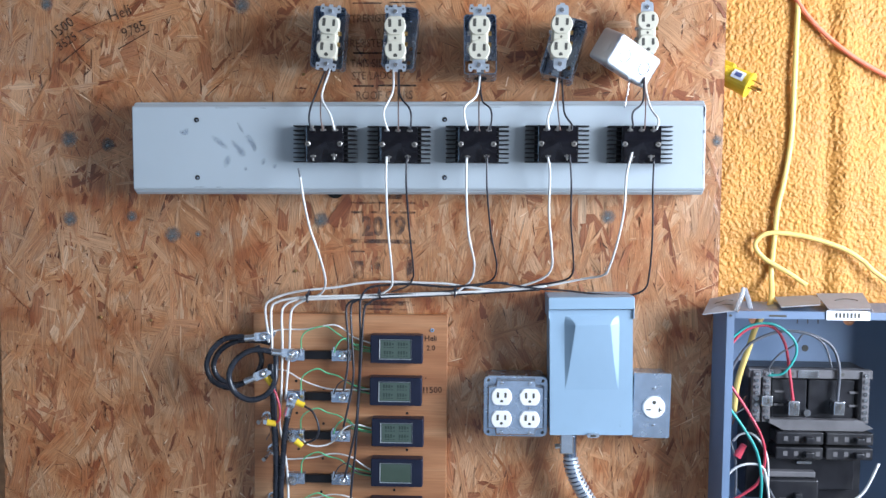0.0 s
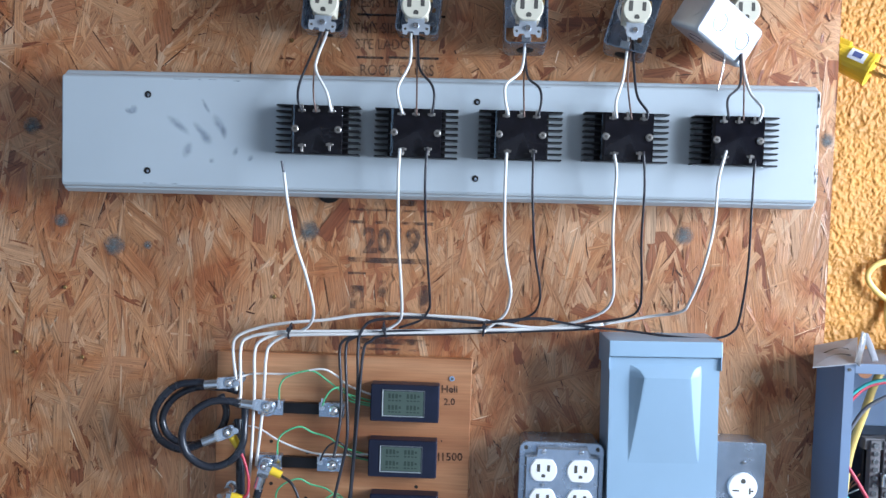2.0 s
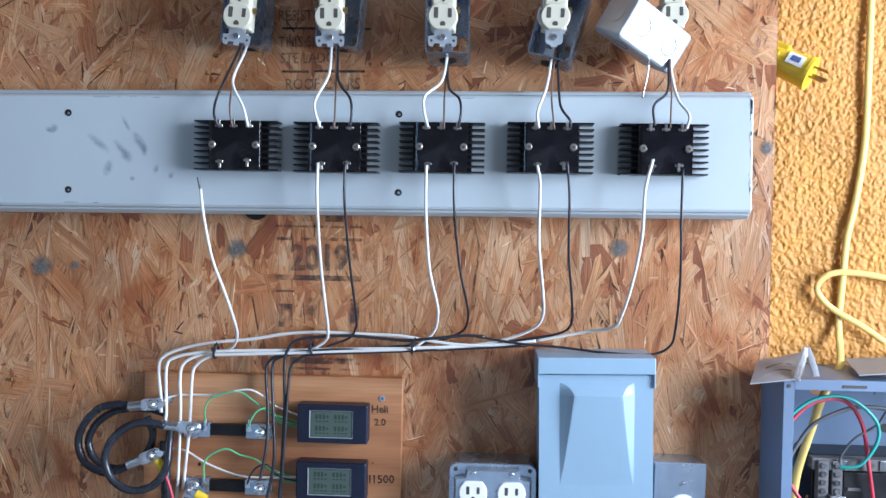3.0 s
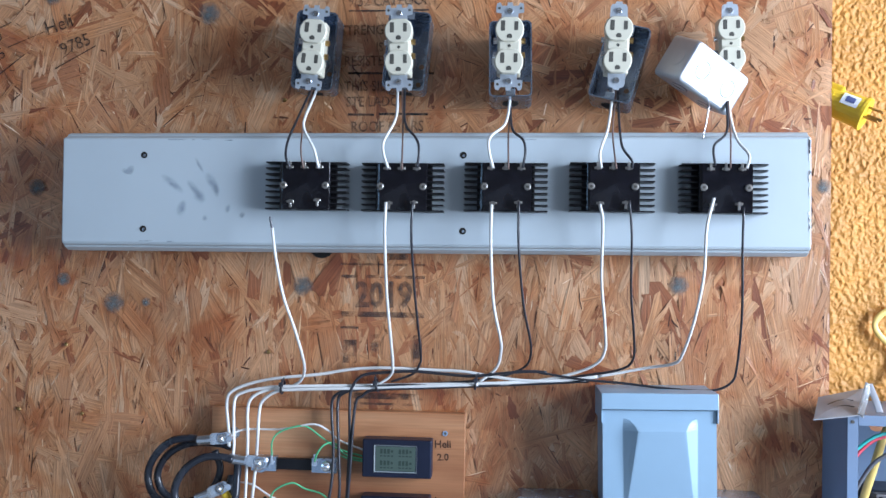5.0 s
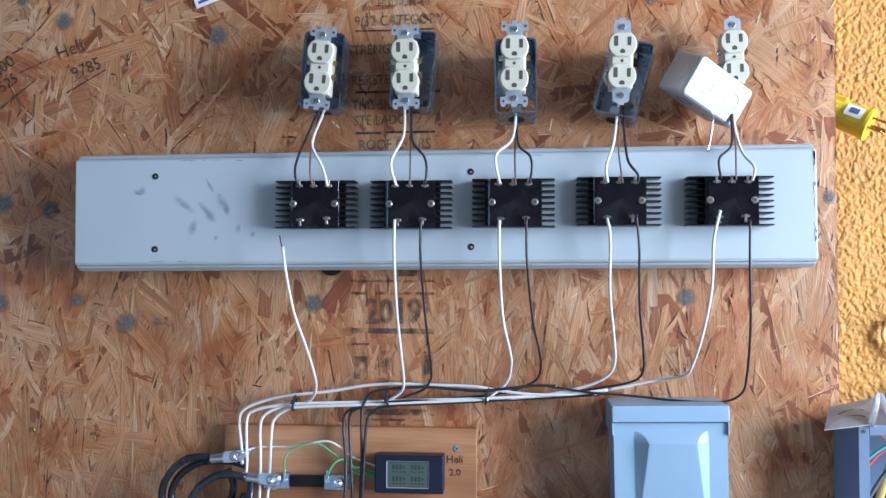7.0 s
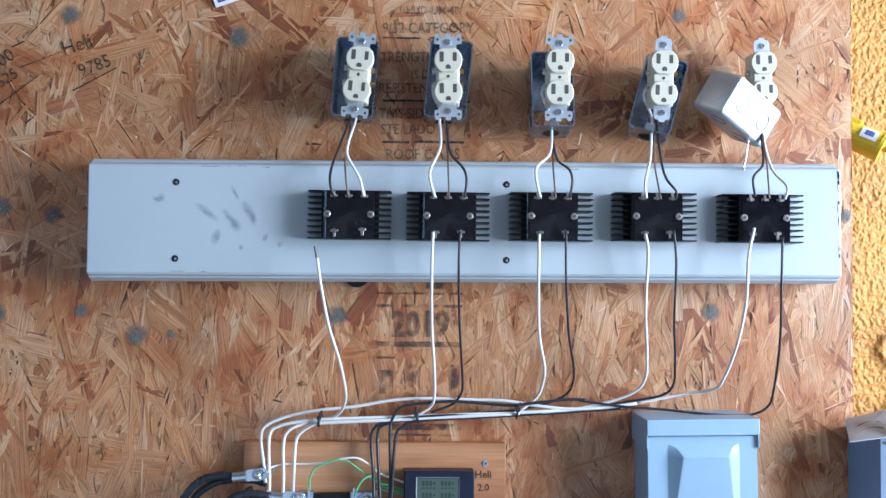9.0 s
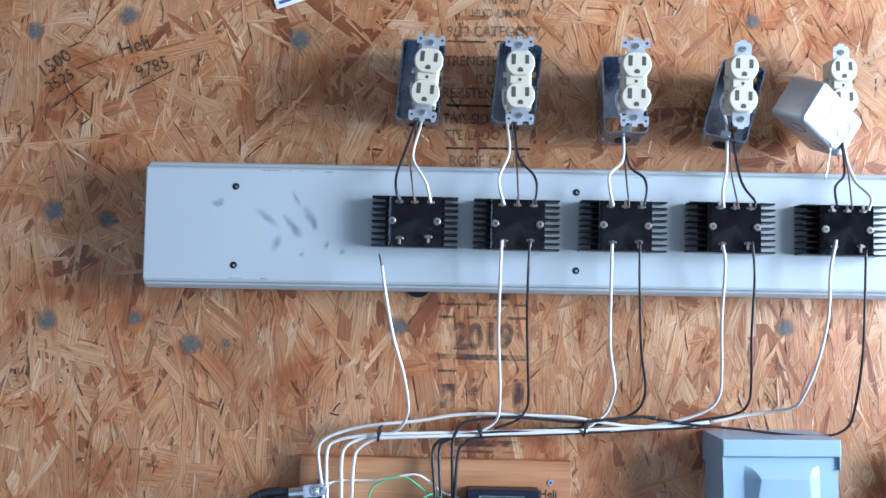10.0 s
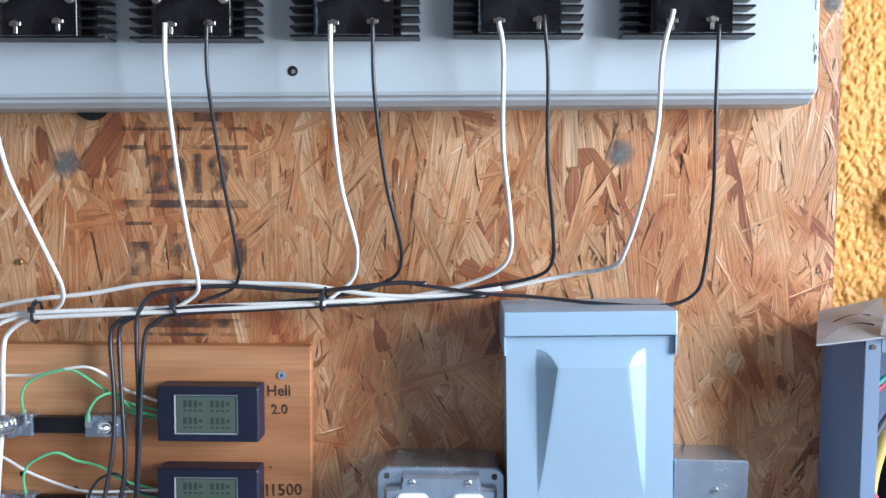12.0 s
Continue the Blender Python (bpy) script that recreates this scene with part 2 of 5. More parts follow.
M_YCORD = material("yellow_cable_jacket", (0.72, 0.53, 0.16), 0.4, vary=0.08)
M_RCORD = material("orange_red_cord", (0.80, 0.22, 0.12), 0.45, vary=0.08)
M_METER = material("black_abs", (0.010, 0.013, 0.030), 0.4, spec=0.3, vary=0.2, bump=0.08, bump_scale=700)
M_LCD = material("lcd_glass", (0.052, 0.078, 0.058), 0.12, vary=0.05, bump=0.0, coat=0.6)
M_LCD_SEG = material("lcd_segment", (0.028, 0.045, 0.032), 0.2, vary=0.1, bump=0.0)
M_BEZEL = material("lcd_bezel", (0.22, 0.25, 0.26), 0.3, vary=0.1)
M_GREYBOX = material("grey_blue_enamel", (0.28, 0.405, 0.53), 0.36, vary=0.03, scale=14, grime=0.06, bump=0.04, bump_scale=500)
M_PANELBOX = material("panel_grey_enamel", (0.15, 0.215, 0.33), 0.42, vary=0.08, scale=14, grime=0.4, grime_colour=(0.14, 0.15, 0.17), bump=0.05, bump_scale=400)
M_BREAKER = material("breaker_phenolic", (0.013, 0.013, 0.016), 0.35, spec=0.35, vary=0.3, grime=0.5, grime_colour=(0.065, 0.062, 0.06), bump=0.1)
# Dusty metal, its colour lowered further for the shadow inside the panel.
M_DUSTY = material("dusty_shaded_grey", (0.11, 0.105, 0.11), 0.7, vary=0.2, grime=0.3)
M_PAPER = material("white_paper", (0.78, 0.79, 0.82), 0.6, vary=0.03)
M_PRINT = material("blue_print", (0.08, 0.10, 0.25), 0.6, vary=0.1)
M_PLAIN = material("room_paint", (0.24, 0.23, 0.22), 0.8, vary=0.08, scale=3)
M_CONCRETE = material("concrete", (0.28, 0.275, 0.26), 0.8, vary=0.15, scale=6, grime=0.3)
# Near-black for discs laid on surfaces, painting the shade inside holes.
M_DARK = material("hole_shade", (0.01, 0.009, 0.008), 0.9, vary=0.2)


def ply_material():
    m = bpy.data.materials.new("varnished_plywood")
    m.use_nodes = True
    nt = m.node_tree
    p = nt.nodes["Principled BSDF"]
    link = nt.links.new
    co = nt.nodes.new("ShaderNodeTexCoord")
    mp = nt.nodes.new("ShaderNodeMapping")
    mp.inputs["Scale"].default_value = (2.2, 1, 26)
    link(co.outputs["Object"], mp.inputs[0])
    n = nt.nodes.new("ShaderNodeTexNoise")
    n.inputs["Scale"].default_value, n.inputs["Detail"].default_value, n.inputs["Distortion"].default_value = 1.0, 6, 0.6
    link(mp.outputs[0], n.inputs["Vector"])
    r = ramp(nt, [(0.28, (0.27, 0.10, 0.040)), (0.5, (0.43, 0.195, 0.086)), (0.74, (0.57, 0.318, 0.164))])
    link(n.outputs["Fac"], r.inputs[0])
    mp2 = nt.nodes.new("ShaderNodeMapping")
    mp2.inputs["Scale"].default_value = (14, 1, 400)
    link(co.outputs["Object"], mp2.inputs[0])
    f = nt.nodes.new("ShaderNodeTexNoise")
    f.inputs["Scale"].default_value = 1.0
    link(mp2.outputs[0], f.inputs["Vector"])
    g = ramp(nt, [(0.3, (0.82,) * 3), (0.7, (1.05,) * 3)])
    link(f.outputs["Fac"], g.inputs[0])
    mix = nt.nodes.new("ShaderNodeMix")
    mix.data_type, mix.blend_type = "RGBA", "MULTIPLY"
    mix.inputs["Factor"].default_value = 1
    link(r.outputs[0], mix.inputs["A"])
    link(g.outputs[0], mix.inputs["B"])
    link(mix.outputs["Result"], p.inputs["Base Color"])
    p.inputs["Roughness"].default_value = 0.45
    b = nt.nodes.new("ShaderNodeBump")
    b.inputs["Strength"].default_value, b.inputs["Distance"].default_value = 0.15, 0.0005
    link(f.outputs["Fac"], b.inputs["Height"])
    link(b.outputs[0], p.inputs["Normal"])
    return m


M_PLY = ply_material()

# ---- mesh helpers ----


def thing(name, loc=(0, 0, 0), label="", category="", group="", kind="", turn=(0, 0, 0)):
    ob = new(name)
    ob.empty_display_size = 0.02
    ob.matrix_basis = pose(*loc, *turn)
    return tagged(ob, label, category, group, kind)


def part(name, bm, mat, parent=None, label="", smooth=False):
    me = bpy.data.meshes.new(name)
    bm.normal_update()
    bm.to_mesh(me)
    bm.free()
    me.materials.append(mat)
    if smooth:
        for f in me.polygons:
            f.use_smooth = True
    ob = new(name, me)
    if parent is not None:
        ob.parent = parent
    return tagged(ob, label)


def block(bm, x0, x1, y0, y1, z0, z1, bevel=0.0, seg=2):
    geo = bmesh.ops.create_cube(bm, size=1.0)
    vs = geo["verts"]
    for v in vs:
        v.co = Vector((x0 + (v.co.x + 0.5) * (x1 - x0), y0 + (v.co.y + 0.5) * (y1 - y0), z0 + (v.co.z + 0.5) * (z1 - z0)))
    if bevel:
        es = list({e for v in vs for e in v.link_edges})
        bmesh.ops.bevel(bm, geom=es, offset=bevel, segments=seg, affect="EDGES", profile=0.5)
    return bm


def box(x0, x1, y0, y1, z0, z1, bevel=0.0, seg=2):
    return block(bmesh.new(), x0, x1, y0, y1, z0, z1, bevel, seg)


def rod(bm, a, b, r, seg=14, r2=None):
    a, b = Vector(a), Vector(b)
    d = b - a
    m = Matrix.Translation((a + b) / 2) @ d.to_track_quat("Z", "Y").to_matrix().to_4x4()
    bmesh.ops.create_cone(bm, cap_ends=True, segments=seg, radius1=r, radius2=r if r2 is None else r2, depth=d.length, matrix=m)
    return bm


def outline_prism(pts, y0, y1, chamfer=0.0):
    """A flat outline in x and z, from y0 (front) to y1 (back), its front edge chamfered."""
    bm = bmesh.new()
    n = len(pts)
    cx, cz = sum(p[0] for p in pts) / n, sum(p[1] for p in pts) / n

    def ring(y, inset):
        out = []
        for x, z in pts:
            d = math.hypot(x - cx, z - cz) or 1
            k = max(0.0, 1 - inset / d)
            out.append(bm.verts.new((cx + (x - cx) * k, y, cz + (z - cz) * k)))
        return out

    rings = [ring(y0, chamfer), ring(y0 + chamfer, 0)] if chamfer else [ring(y0, 0)]
    rings.append(ring(y1, 0))
    bm.faces.new(rings[0])
    for a, b in zip(rings, rings[1:]):
        for i in range(n):
            bm.faces.new((a[i], b[i], b[(i + 1) % n], a[(i + 1) % n]))
    bm.faces.new(rings[-1][::-1])
    bmesh.ops.recalc_face_normals(bm, faces=bm.faces)
    return bm


def rounded(w, h, r, seg=5, cx=0.0, cz=0.0):
    pts = []
    for sx, sz, a0 in ((1, 1, 0), (-1, 1, 90), (-1, -1, 180), (1, -1, 270)):
        for i in range(seg + 1):
            a = radians(a0 + 90 * i / seg)
            pts.append((cx + sx * (w / 2 - r) + r * math.cos(a), cz + sz * (h / 2 - r) + r * math.sin(a)))
    return pts


def disc_pts(r, n=16, cx=0.0, cz=0.0):
    return [(cx + r * math.cos(2 * math.pi * i / n), cz + r * math.sin(2 * math.pi * i / n)) for i in range(n)]


def smooth_path(pts, per=7):
    ps = [Vector(p) for p in pts]
    ps = [ps[0] * 2 - ps[1]] + ps + [ps[-1] * 2 - ps[-2]]
    out = []
    for i in range(1, len(ps) - 2):
        a, b, c, d = ps[i - 1:i + 3]
        for k in range(per):
            t = k / per
            out.append(0.5 * ((2 * b) + (c - a) * t + (2 * a - 5 * b + 4 * c - d) * t * t + (3 * b - a - 3 * c + d) * t ** 3))
    out.append(ps[-2])
    return out


def tube(pts, r, sides=10, per=7, flat=1.0, ribs=0.0):
    """A round (or flattened) tube along a smooth path."""
    path = smooth_path(pts, per)
    bm = bmesh.new()
    rings = []
    t0 = (path[1] - path[0]).normalized()
    side = t0.cross(Vector((0, 1, 0)))
    if side.length < 0.1:
        side = t0.cross(Vector((1, 0, 0)))
    side.normalize()
    for i, p in enumerate(path):
        t = (path[min(i + 1, len(path) - 1)] - path[max(i - 1, 0)]).normalized()
        side = (side - t * side.dot(t)).normalized()
        up = t.cross(side)
        rr = r * (1 + ribs * (1 if i % 2 else -1))
        rings.append([bm.verts.new(p + side * (rr * math.cos(a)) + up * (rr * flat * math.sin(a))) for a in (2 * math.pi * k / sides for k in range(sides))])
    for a, b in zip(rings, rings[1:]):
        for k in range(sides):
            bm.faces.new((a[k], a[(k + 1) % sides], b[(k + 1) % sides], b[k]))
    bm.faces.new(rings[0][::-1])
    bm.faces.new(rings[-1])
    bmesh.ops.recalc_face_normals(bm, faces=bm.faces)
    return bm


def wire(name, pts, r, mat, label, group="", category="wire", flat=1.0):
    ob = part(name, tube(pts, r, flat=flat), mat, None, "", True)
    return tagged(ob, label, category, group)


def text_mesh(name, body, size, mat, parent, loc, ry=0.0, align="LEFT", stretch=1.0, bold=0.0):
    cu = bpy.data.curves.new(name, "FONT")
    cu.body, cu.size, cu.align_x, cu.offset, cu.resolution_u = body, size, align, bold, 2
    tmp = new(name, cu)
    me = bpy.data.meshes.new_from_object(tmp.evaluated_get(bpy.context.evaluated_depsgraph_get()))
    bpy.data.objects.remove(tmp)
    me.transform(Matrix.Diagonal((stretch, 1, 1, 1)))
    me.materials.clear()
    me.materials.append(mat)
    ob = new(name, me)
    ob.parent = parent
    ob.matrix_basis = pose(*loc, 0, ry, 0) @ pose(0, 0, 0, 90, 0, 0)
    return ob


# ---- room shell ----
FOAM_Y = 0.056
OSB_L, OSB_R = -0.793, 0.473


def slab(name, x0, x1, y0, y1, z0, z1, mat, label, category):
    return tagged(part(name, box(x0, x1, y0, y1, z0, z1), mat), label, category, kind="structure")


def framed_wall(name, fixed, axis, a0, a1, hole, mat, label):
    """A wall 0.1 m thick with a rectangular opening; hole = (from, to, sill, head)."""
    bm = bmesh.new()
    h0, h1, s, t = hole
    for u0, u1, z0, z1 in ((a0, h0, 0, ROOM_TOP), (h1, a1, 0, ROOM_TOP), (h0, h1, 0, s), (h0, h1, t, ROOM_TOP)):
        if u1 - u0 < 0.001 or z1 - z0 < 0.001:
            continue
        if axis == "x":
            block(bm, fixed, fixed + 0.1, u0, u1, z0, z1)
        else:
            block(bm, u0, u1, fixed - 0.1, fixed, z0, z1)
    return tagged(part(name, bm, mat), label, "wall", kind="structure")


slab("floor", ROOM_L - 0.1, ROOM_R + 0.1, ROOM_BACK - 0.1, 0.3, -0.1, 0.0, M_CONCRETE, "plain grey concrete workshop floor", "floor")
slab("ceiling", ROOM_L - 0.1, ROOM_R + 0.1, ROOM_BACK - 0.1, 0.3, ROOM_TOP, ROOM_TOP + 0.1, M_PLAIN, "plain painted workshop ceiling", "ceiling")
framed_wall("wall_west", ROOM_L - 0.1, "x", ROOM_BACK, 0.2, (-1.25, -0.95, 1.4, 2.2), M_PLAIN, "plain painted side wall with an opening")
framed_wall("wall_east", ROOM_R, "x", ROOM_BACK, 0.2, (-1.43, -0.53, 1.23, 2.33), M_PLAIN, "plain painted side wall with a window opening")
# Opening ends at 1.6 m so the upper metal mirrors plain wall.
framed_wall("wall_south", ROOM_BACK, "y", ROOM_L, ROOM_R, (-1.5, 1.3, 0.1, 1.6), M_PLAIN, "plain painted back wall, unseen, with a wide low opening for light")
slab("wall_backing", ROOM_L, OSB_L - 0.006, 0.02, 0.2, 0, ROOM_TOP, M_OSB, "dark timber wall beside the strand board", "wall")
slab("wall_backing", OSB_L - 0.006, ROOM_R, 0.13, 0.2, 0, ROOM_TOP, M_OSB, "timber sheathing behind the wall", "wall")


def osb_wall():
    """The sheet of strand board with its single strands laid over each other."""
    wall = tagged(part("wall_north", box(OSB_L, OSB_R, 0.0, 0.0115, 0.25, 2.45), M_OSB), "oriented strand board sheet with printed stamps, scuffs and grey spots", "wall", kind="structure")
    rng = np.random.default_rng(7)
    cell = 0.005
    x_lo, x_hi, z_lo, z_hi = OSB_L, OSB_R, 0.93, 2.08
    nx, nz = int((x_hi - x_lo) / cell) + 2, int((z_hi - z_lo) / cell) + 2
    level = np.zeros((nx, nz), dtype=int)

    def lay(count, lengths, widths, name, mat, jag, step, slope):
        verts, faces, uvs = [], [], []
        shade_lines, shade_faces, shade_uvs = [], [], []
        for _ in range(count):
            cx, cz = rng.uniform(x_lo - 0.01, x_hi + 0.01), rng.uniform(z_lo, z_hi)
            ln = float(np.clip(rng.lognormal(math.log(lengths), 0.40), lengths * 0.35, lengths * 2.2))
            wd = float(np.clip(rng.lognormal(math.log(widths), 0.55), widths * 0.3, widths * 2.8))
            # the strands run mostly upright, and more loosely above the rail
            upright, spread = (0.74, 20) if cz < 1.62 else (0.50, 34)
            ang = math.radians(rng.normal(88, spread)) if rng.random() < upright else rng.uniform(0, math.pi)
            ca, sa = math.cos(ang), math.sin(ang)
            h, w = ln / 2, wd / 2
            j = rng.uniform(-jag, jag, 10) * wd
            k = rng.uniform(0.72, 1.1, 8)
            loc = [(-h + j[0], -w * k[0]), (-h * 0.3, -w * k[1]), (h * 0.35, -w * k[2]), (h + j[1], -w * k[3] * 0.9), (h * 0.86 + j[2], -w * 0.45), (h + abs(j[3]), -w * 0.1), (h * 0.9 + j[4], w * 0.35), (h + j[5], w * k[4] * 0.9), (h * 0.3, w * k[5]), (-h * 0.35, w * k[6]), (-h + j[6], w * k[7]), (-h * 0.88 + j[7], w * 0.3), (-h - abs(j[8]), -w * 0.05), (-h * 0.92 + j[9], -w * 0.5)]
            us = np.linspace(-h, h, max(2, int(ln / cell) + 1))
            vs = np.linspace(-w, w, max(2, int(wd / cell) + 1))
            uu, vv = np.meshgrid(us, vs)
            gx = np.clip(((cx + uu * ca - vv * sa - x_lo) / cell).astype(int), 0, nx - 1)
            gz = np.clip(((cz + uu * sa + vv * ca - z_lo) / cell).astype(int), 0, nz - 1)
            lv = int(level[gx, gz].max()) + 1
            level[gx, gz] = lv
            y = -lv * step - rng.uniform(0, step * 0.8)
            su, sv = rng.normal(0, slope * 0.15), rng.normal(0, slope)
            sv = math.copysign(min(abs(sv), 0.0004 / w), sv)
            su = math.copysign(min(abs(su), 0.0002 / h), su)
            ou, ov = rng.uniform(0, 50), rng.uniform(0, 50)

            def put(points, dy, vlist, flist, ulist):
                base = len(vlist)
                for u, v in points:
                    vlist.append((min(max(cx + u * ca - v * sa, x_lo + 0.0005), x_hi - 0.0005), y + su * u + sv * v - dy, cz + u * sa + v * ca))
                    ulist.append((u + ou, v + ov))
                flist.append(tuple(range(base, base + len(points))))

            put(loc, 0.0, verts, faces, uvs)
            if rng.random() < 0.36:
                # a thin line, mostly dark, painting the shadow along part of one edge
                side = 1 if rng.random() < 0.5 else -1
                a, b = sorted(rng.uniform(-h, h, 2))
                t = rng.uniform(0.0003, 0.0011)
                e = side * w * 0.95
                put([(a, e), ((a + b) / 2, e - t), (b, e + t * 0.3), ((a + b) / 2, e + t)], step * 0.5, shade_lines, shade_faces, shade_uvs)
        for nm, mt, vv, ff, uv in ((name, mat, verts, faces, uvs), ("edge_shade_lines", M_SLIVER, shade_lines, shade_faces, shade_uvs)):
            me = bpy.data.meshes.new(nm)
            me.from_pydata(vv, [], ff)
            layer = me.uv_layers.new(name="UVMap")
            layer.data.foreach_set("uv", np.array(uv, dtype=np.float32).ravel())
            me.materials.append(mt)
            ob = new(nm, me)
            ob.parent = wall
            tagged(ob, kind="stuff")

    step = 0.00002
    lay(7600, 0.088, 0.0175, "strands", M_STRAND, 0.30, step, 0.038)
    lay(2200, 0.036, 0.0055, "small_strands", M_STRAND, 0.7, step, 0.06)
    # short slivers: the dark ones imitate shade between strands, the pale ones are splinters
    lay(900, 0.014, 0.0008, "splinters_and_shade", M_SLIVER, 0.5, step, 0.0)
    return wall, -(level.max() + 4) * step - 0.0005


wall_north, OSB_TOP = osb_wall()


def foam_wall():
    """Sprayed foam between the studs: a lumpy sheet with soft vertical folds."""
    nx, nz = 400, 570
    x0, x1, z0, z1 = OSB_R - 0.03, 0.93, 1.36, 2.06
    xs, zs = np.linspace(x0, x1, nx), np.linspace(z0, z1, nz)
    verts = []
    for z in zs:
        for x in xs:
            fold = 0.004 * math.exp(-((x - 0.668 - 0.006 * math.sin(z * 5)) / 0.013) ** 2) - 0.003 * math.exp(-((x - 0.700 - 0.006 * math.sin(z * 5)) / 0.018) ** 2) + 0.005 * math.exp(-((x - 0.80) / 0.03) ** 2)
            big = noise.noise(Vector((x * 14, z * 9, 1.0))) * 0.004
            mid = noise.noise(Vector((x * 150, z * 120, 5.0))) * 0.0017
            fine = noise.noise(Vector((x * 300 + 2 * mid * 400, z * 230, 9.0))) * 0.0017
            verts.append((x, FOAM_Y + fold + big - mid - fine, z))
    faces = [(j * nx + i, j * nx + i + 1, (j + 1) * nx + i + 1, (j + 1) * nx + i) for j in range(nz - 1) for i in range(nx - 1)]
    me = bpy.data.meshes.new("wall_foam")
    me.from_pydata(verts, [], faces)
    me.materials.append(M_FOAM)
    for f in me.polygons:
        f.use_smooth = True
    return tagged(new("wall_foam", me), "lumpy golden yellow sprayed foam insulation", "insulation", kind="structure")


foam_wall()


# ---- marks on the strand board ----
Y_INK = OSB_TOP - 0.0004
for row, x, z, size in (("SHEATHING", -0.121, 1.989, 0.0165), ("PRP-108", -0.117, 1.972, 0.0165), ("HUD-UM-40", -0.132, 1.953, 0.0165), ("9/32 CATEGORY", -0.163, 1.927, 0.0205), ("STRENGTH AXIS", -0.172, 1.888, 0.0195), ("IS DE", -0.124, 1.866, 0.0175), ("RESISTENTE", -0.167, 1.846, 0.0195), ("THIS SIDE", -0.166, 1.812, 0.0195), ("STE LADO", -0.163, 1.791, 0.0195), ("ROOF C    RS", -0.156, 1.757, 0.0205)):
    text_mesh("printed_text", row, size, M_INK, wall_north, (x, Y_INK, z), -1.2, stretch=0.82, bold=0.0002)
text_mesh("printed_text", "2019", 0.047, M_INK_WORN, wall_north, (-0.145, Y_INK, 1.523), -0.8, stretch=0.82, bold=0.0015)


def printed_bar(x0, x1, z0, z1, mat):
    part("printed_bar", box(x0, x1, Y_INK - 0.0002, Y_INK, z0, z1), mat, wall_north)


for x0, x1, z0, z1 in ((-0.162, -0.112, 1.920, 1.922), (-0.098, -0.053, 1.921, 1.923), (-0.161, -0.045, 1.835, 1.838), (-0.160, -0.125, 1.779, 1.782), (-0.118, -0.052, 1.780, 1.783)):
    printed_bar(x0, x1, z0, z1, M_INK)
for x0, x1, z0, z1 in ((-0.165, -0.052, 1.578, 1.581), (-0.165, -0.052, 1.561, 1.565), (-0.164, -0.052, 1.509, 1.516), (-0.164, -0.140, 1.493, 1.496), (-0.160, -0.142, 1.447, 1.478), (-0.124, -0.112, 1.443, 1.486), (-0.066, -0.054, 1.443, 1.486), (-0.145, -0.052, 1.400, 1.408), (-0.145, -0.058, 1.392, 1.395), (-0.130, -0.118, 1.586, 1.596), (-0.100, -0.075, 1.586, 1.594)):
    printed_bar(x0, x1, z0, z1, M_INK_FAINT)

for word, x, z, size, lean in (("Heli", -0.584, 1.888, 0.028, -20), ("9785", -0.561, 1.860, 0.025, -22), ("1500", -0.684, 1.857, 0.026, -36), ("3525", -0.674, 1.838, 0.022, -34)):
    text_mesh("handwriting", word, size, M_MARKER, wall_north, (x, Y_INK, z), lean, stretch=0.9)


def pen_stroke(a, b, w=0.0022):
    bm = bmesh.new()
    d = Vector((b[0] - a[0], 0, b[1] - a[1]))
    n = Vector((-d.z, 0, d.x)).normalized() * w / 2
    pa, pb = Vector((a[0], Y_INK - 0.0001, a[1])), Vector((b[0], Y_INK - 0.0001, b[1]))
    bm.faces.new([bm.verts.new(p) for p in (pa - n, pb - n * 0.5, pb + n * 0.5, pa + n)])
    part("pen_stroke", bm, M_MARKER, wall_north)


pen_stroke((-0.571, 1.842), (-0.514, 1.874))
pen_stroke((-0.672, 1.818), (-0.613, 1.864))
pen_stroke((-0.640, 1.872), (-0.587, 1.894), 0.0013)
pen_stroke((-0.652, 1.899), (-0.636, 1.907))
pen_stroke((-0.507, 1.868), (-0.500, 1.866), 0.003)
pen_stroke((-0.482, 1.886), (-0.478, 1.900), 0.002)


def grey_spot(x, z, r, seed):
    rng = random.Random(seed)
    pts = [(r * 1.35 * rng.uniform(0.9, 1.12) * math.cos(a), r * 1.35 * rng.uniform(0.9, 1.12) * math.sin(a)) for a in (2 * math.pi * i / 14 for i in range(14))]
    part("grey_spot", outline_prism(pts, -0.0001, 0.0), M_KNOT, wall_north).matrix_basis = pose(x, Y_INK, z)


for i, (x, z, r) in enumerate(((-0.577, 1.944, 0.011), (-0.354, 1.918, 0.013), (-0.453, 1.979, 0.011), (-0.638, 1.975, 0.008), (-0.696, 1.920, 0.010), (-0.479, 1.520, 0.012), (-0.217, 1.549, 0.011), (0.281, 1.559, 0.011), (0.463, 1.691, 0.008), (-0.661, 1.547, 0.011), (-0.592, 1.678, 0.010), (-0.660, 1.685, 0.013), (0.237, 1.958, 0.009), (-0.433, 1.523, 0.005), (-0.55, 1.552, 0.008))):
    grey_spot(x, z, r, i)

# round hole half hidden by the rail, and small screws driven into the sheet
part("bored_hole", outline_prism(disc_pts(0.0175, 20, -0.192, 1.604), Y_INK - 0.0006, Y_INK), M_DARK, wall_north)
for x, z in ((-0.262, 1.459), (-0.545, 1.462), (-0.61, 1.372), (-0.52, 1.368), (-0.247, 1.80)):
    bm = rod(bmesh.new(), (x, Y_INK, z), (x, Y_INK - 0.0015, z), 0.003, 10, 0.002)
    part("screw", bm, M_BRASS, wall_north, "small screw head")


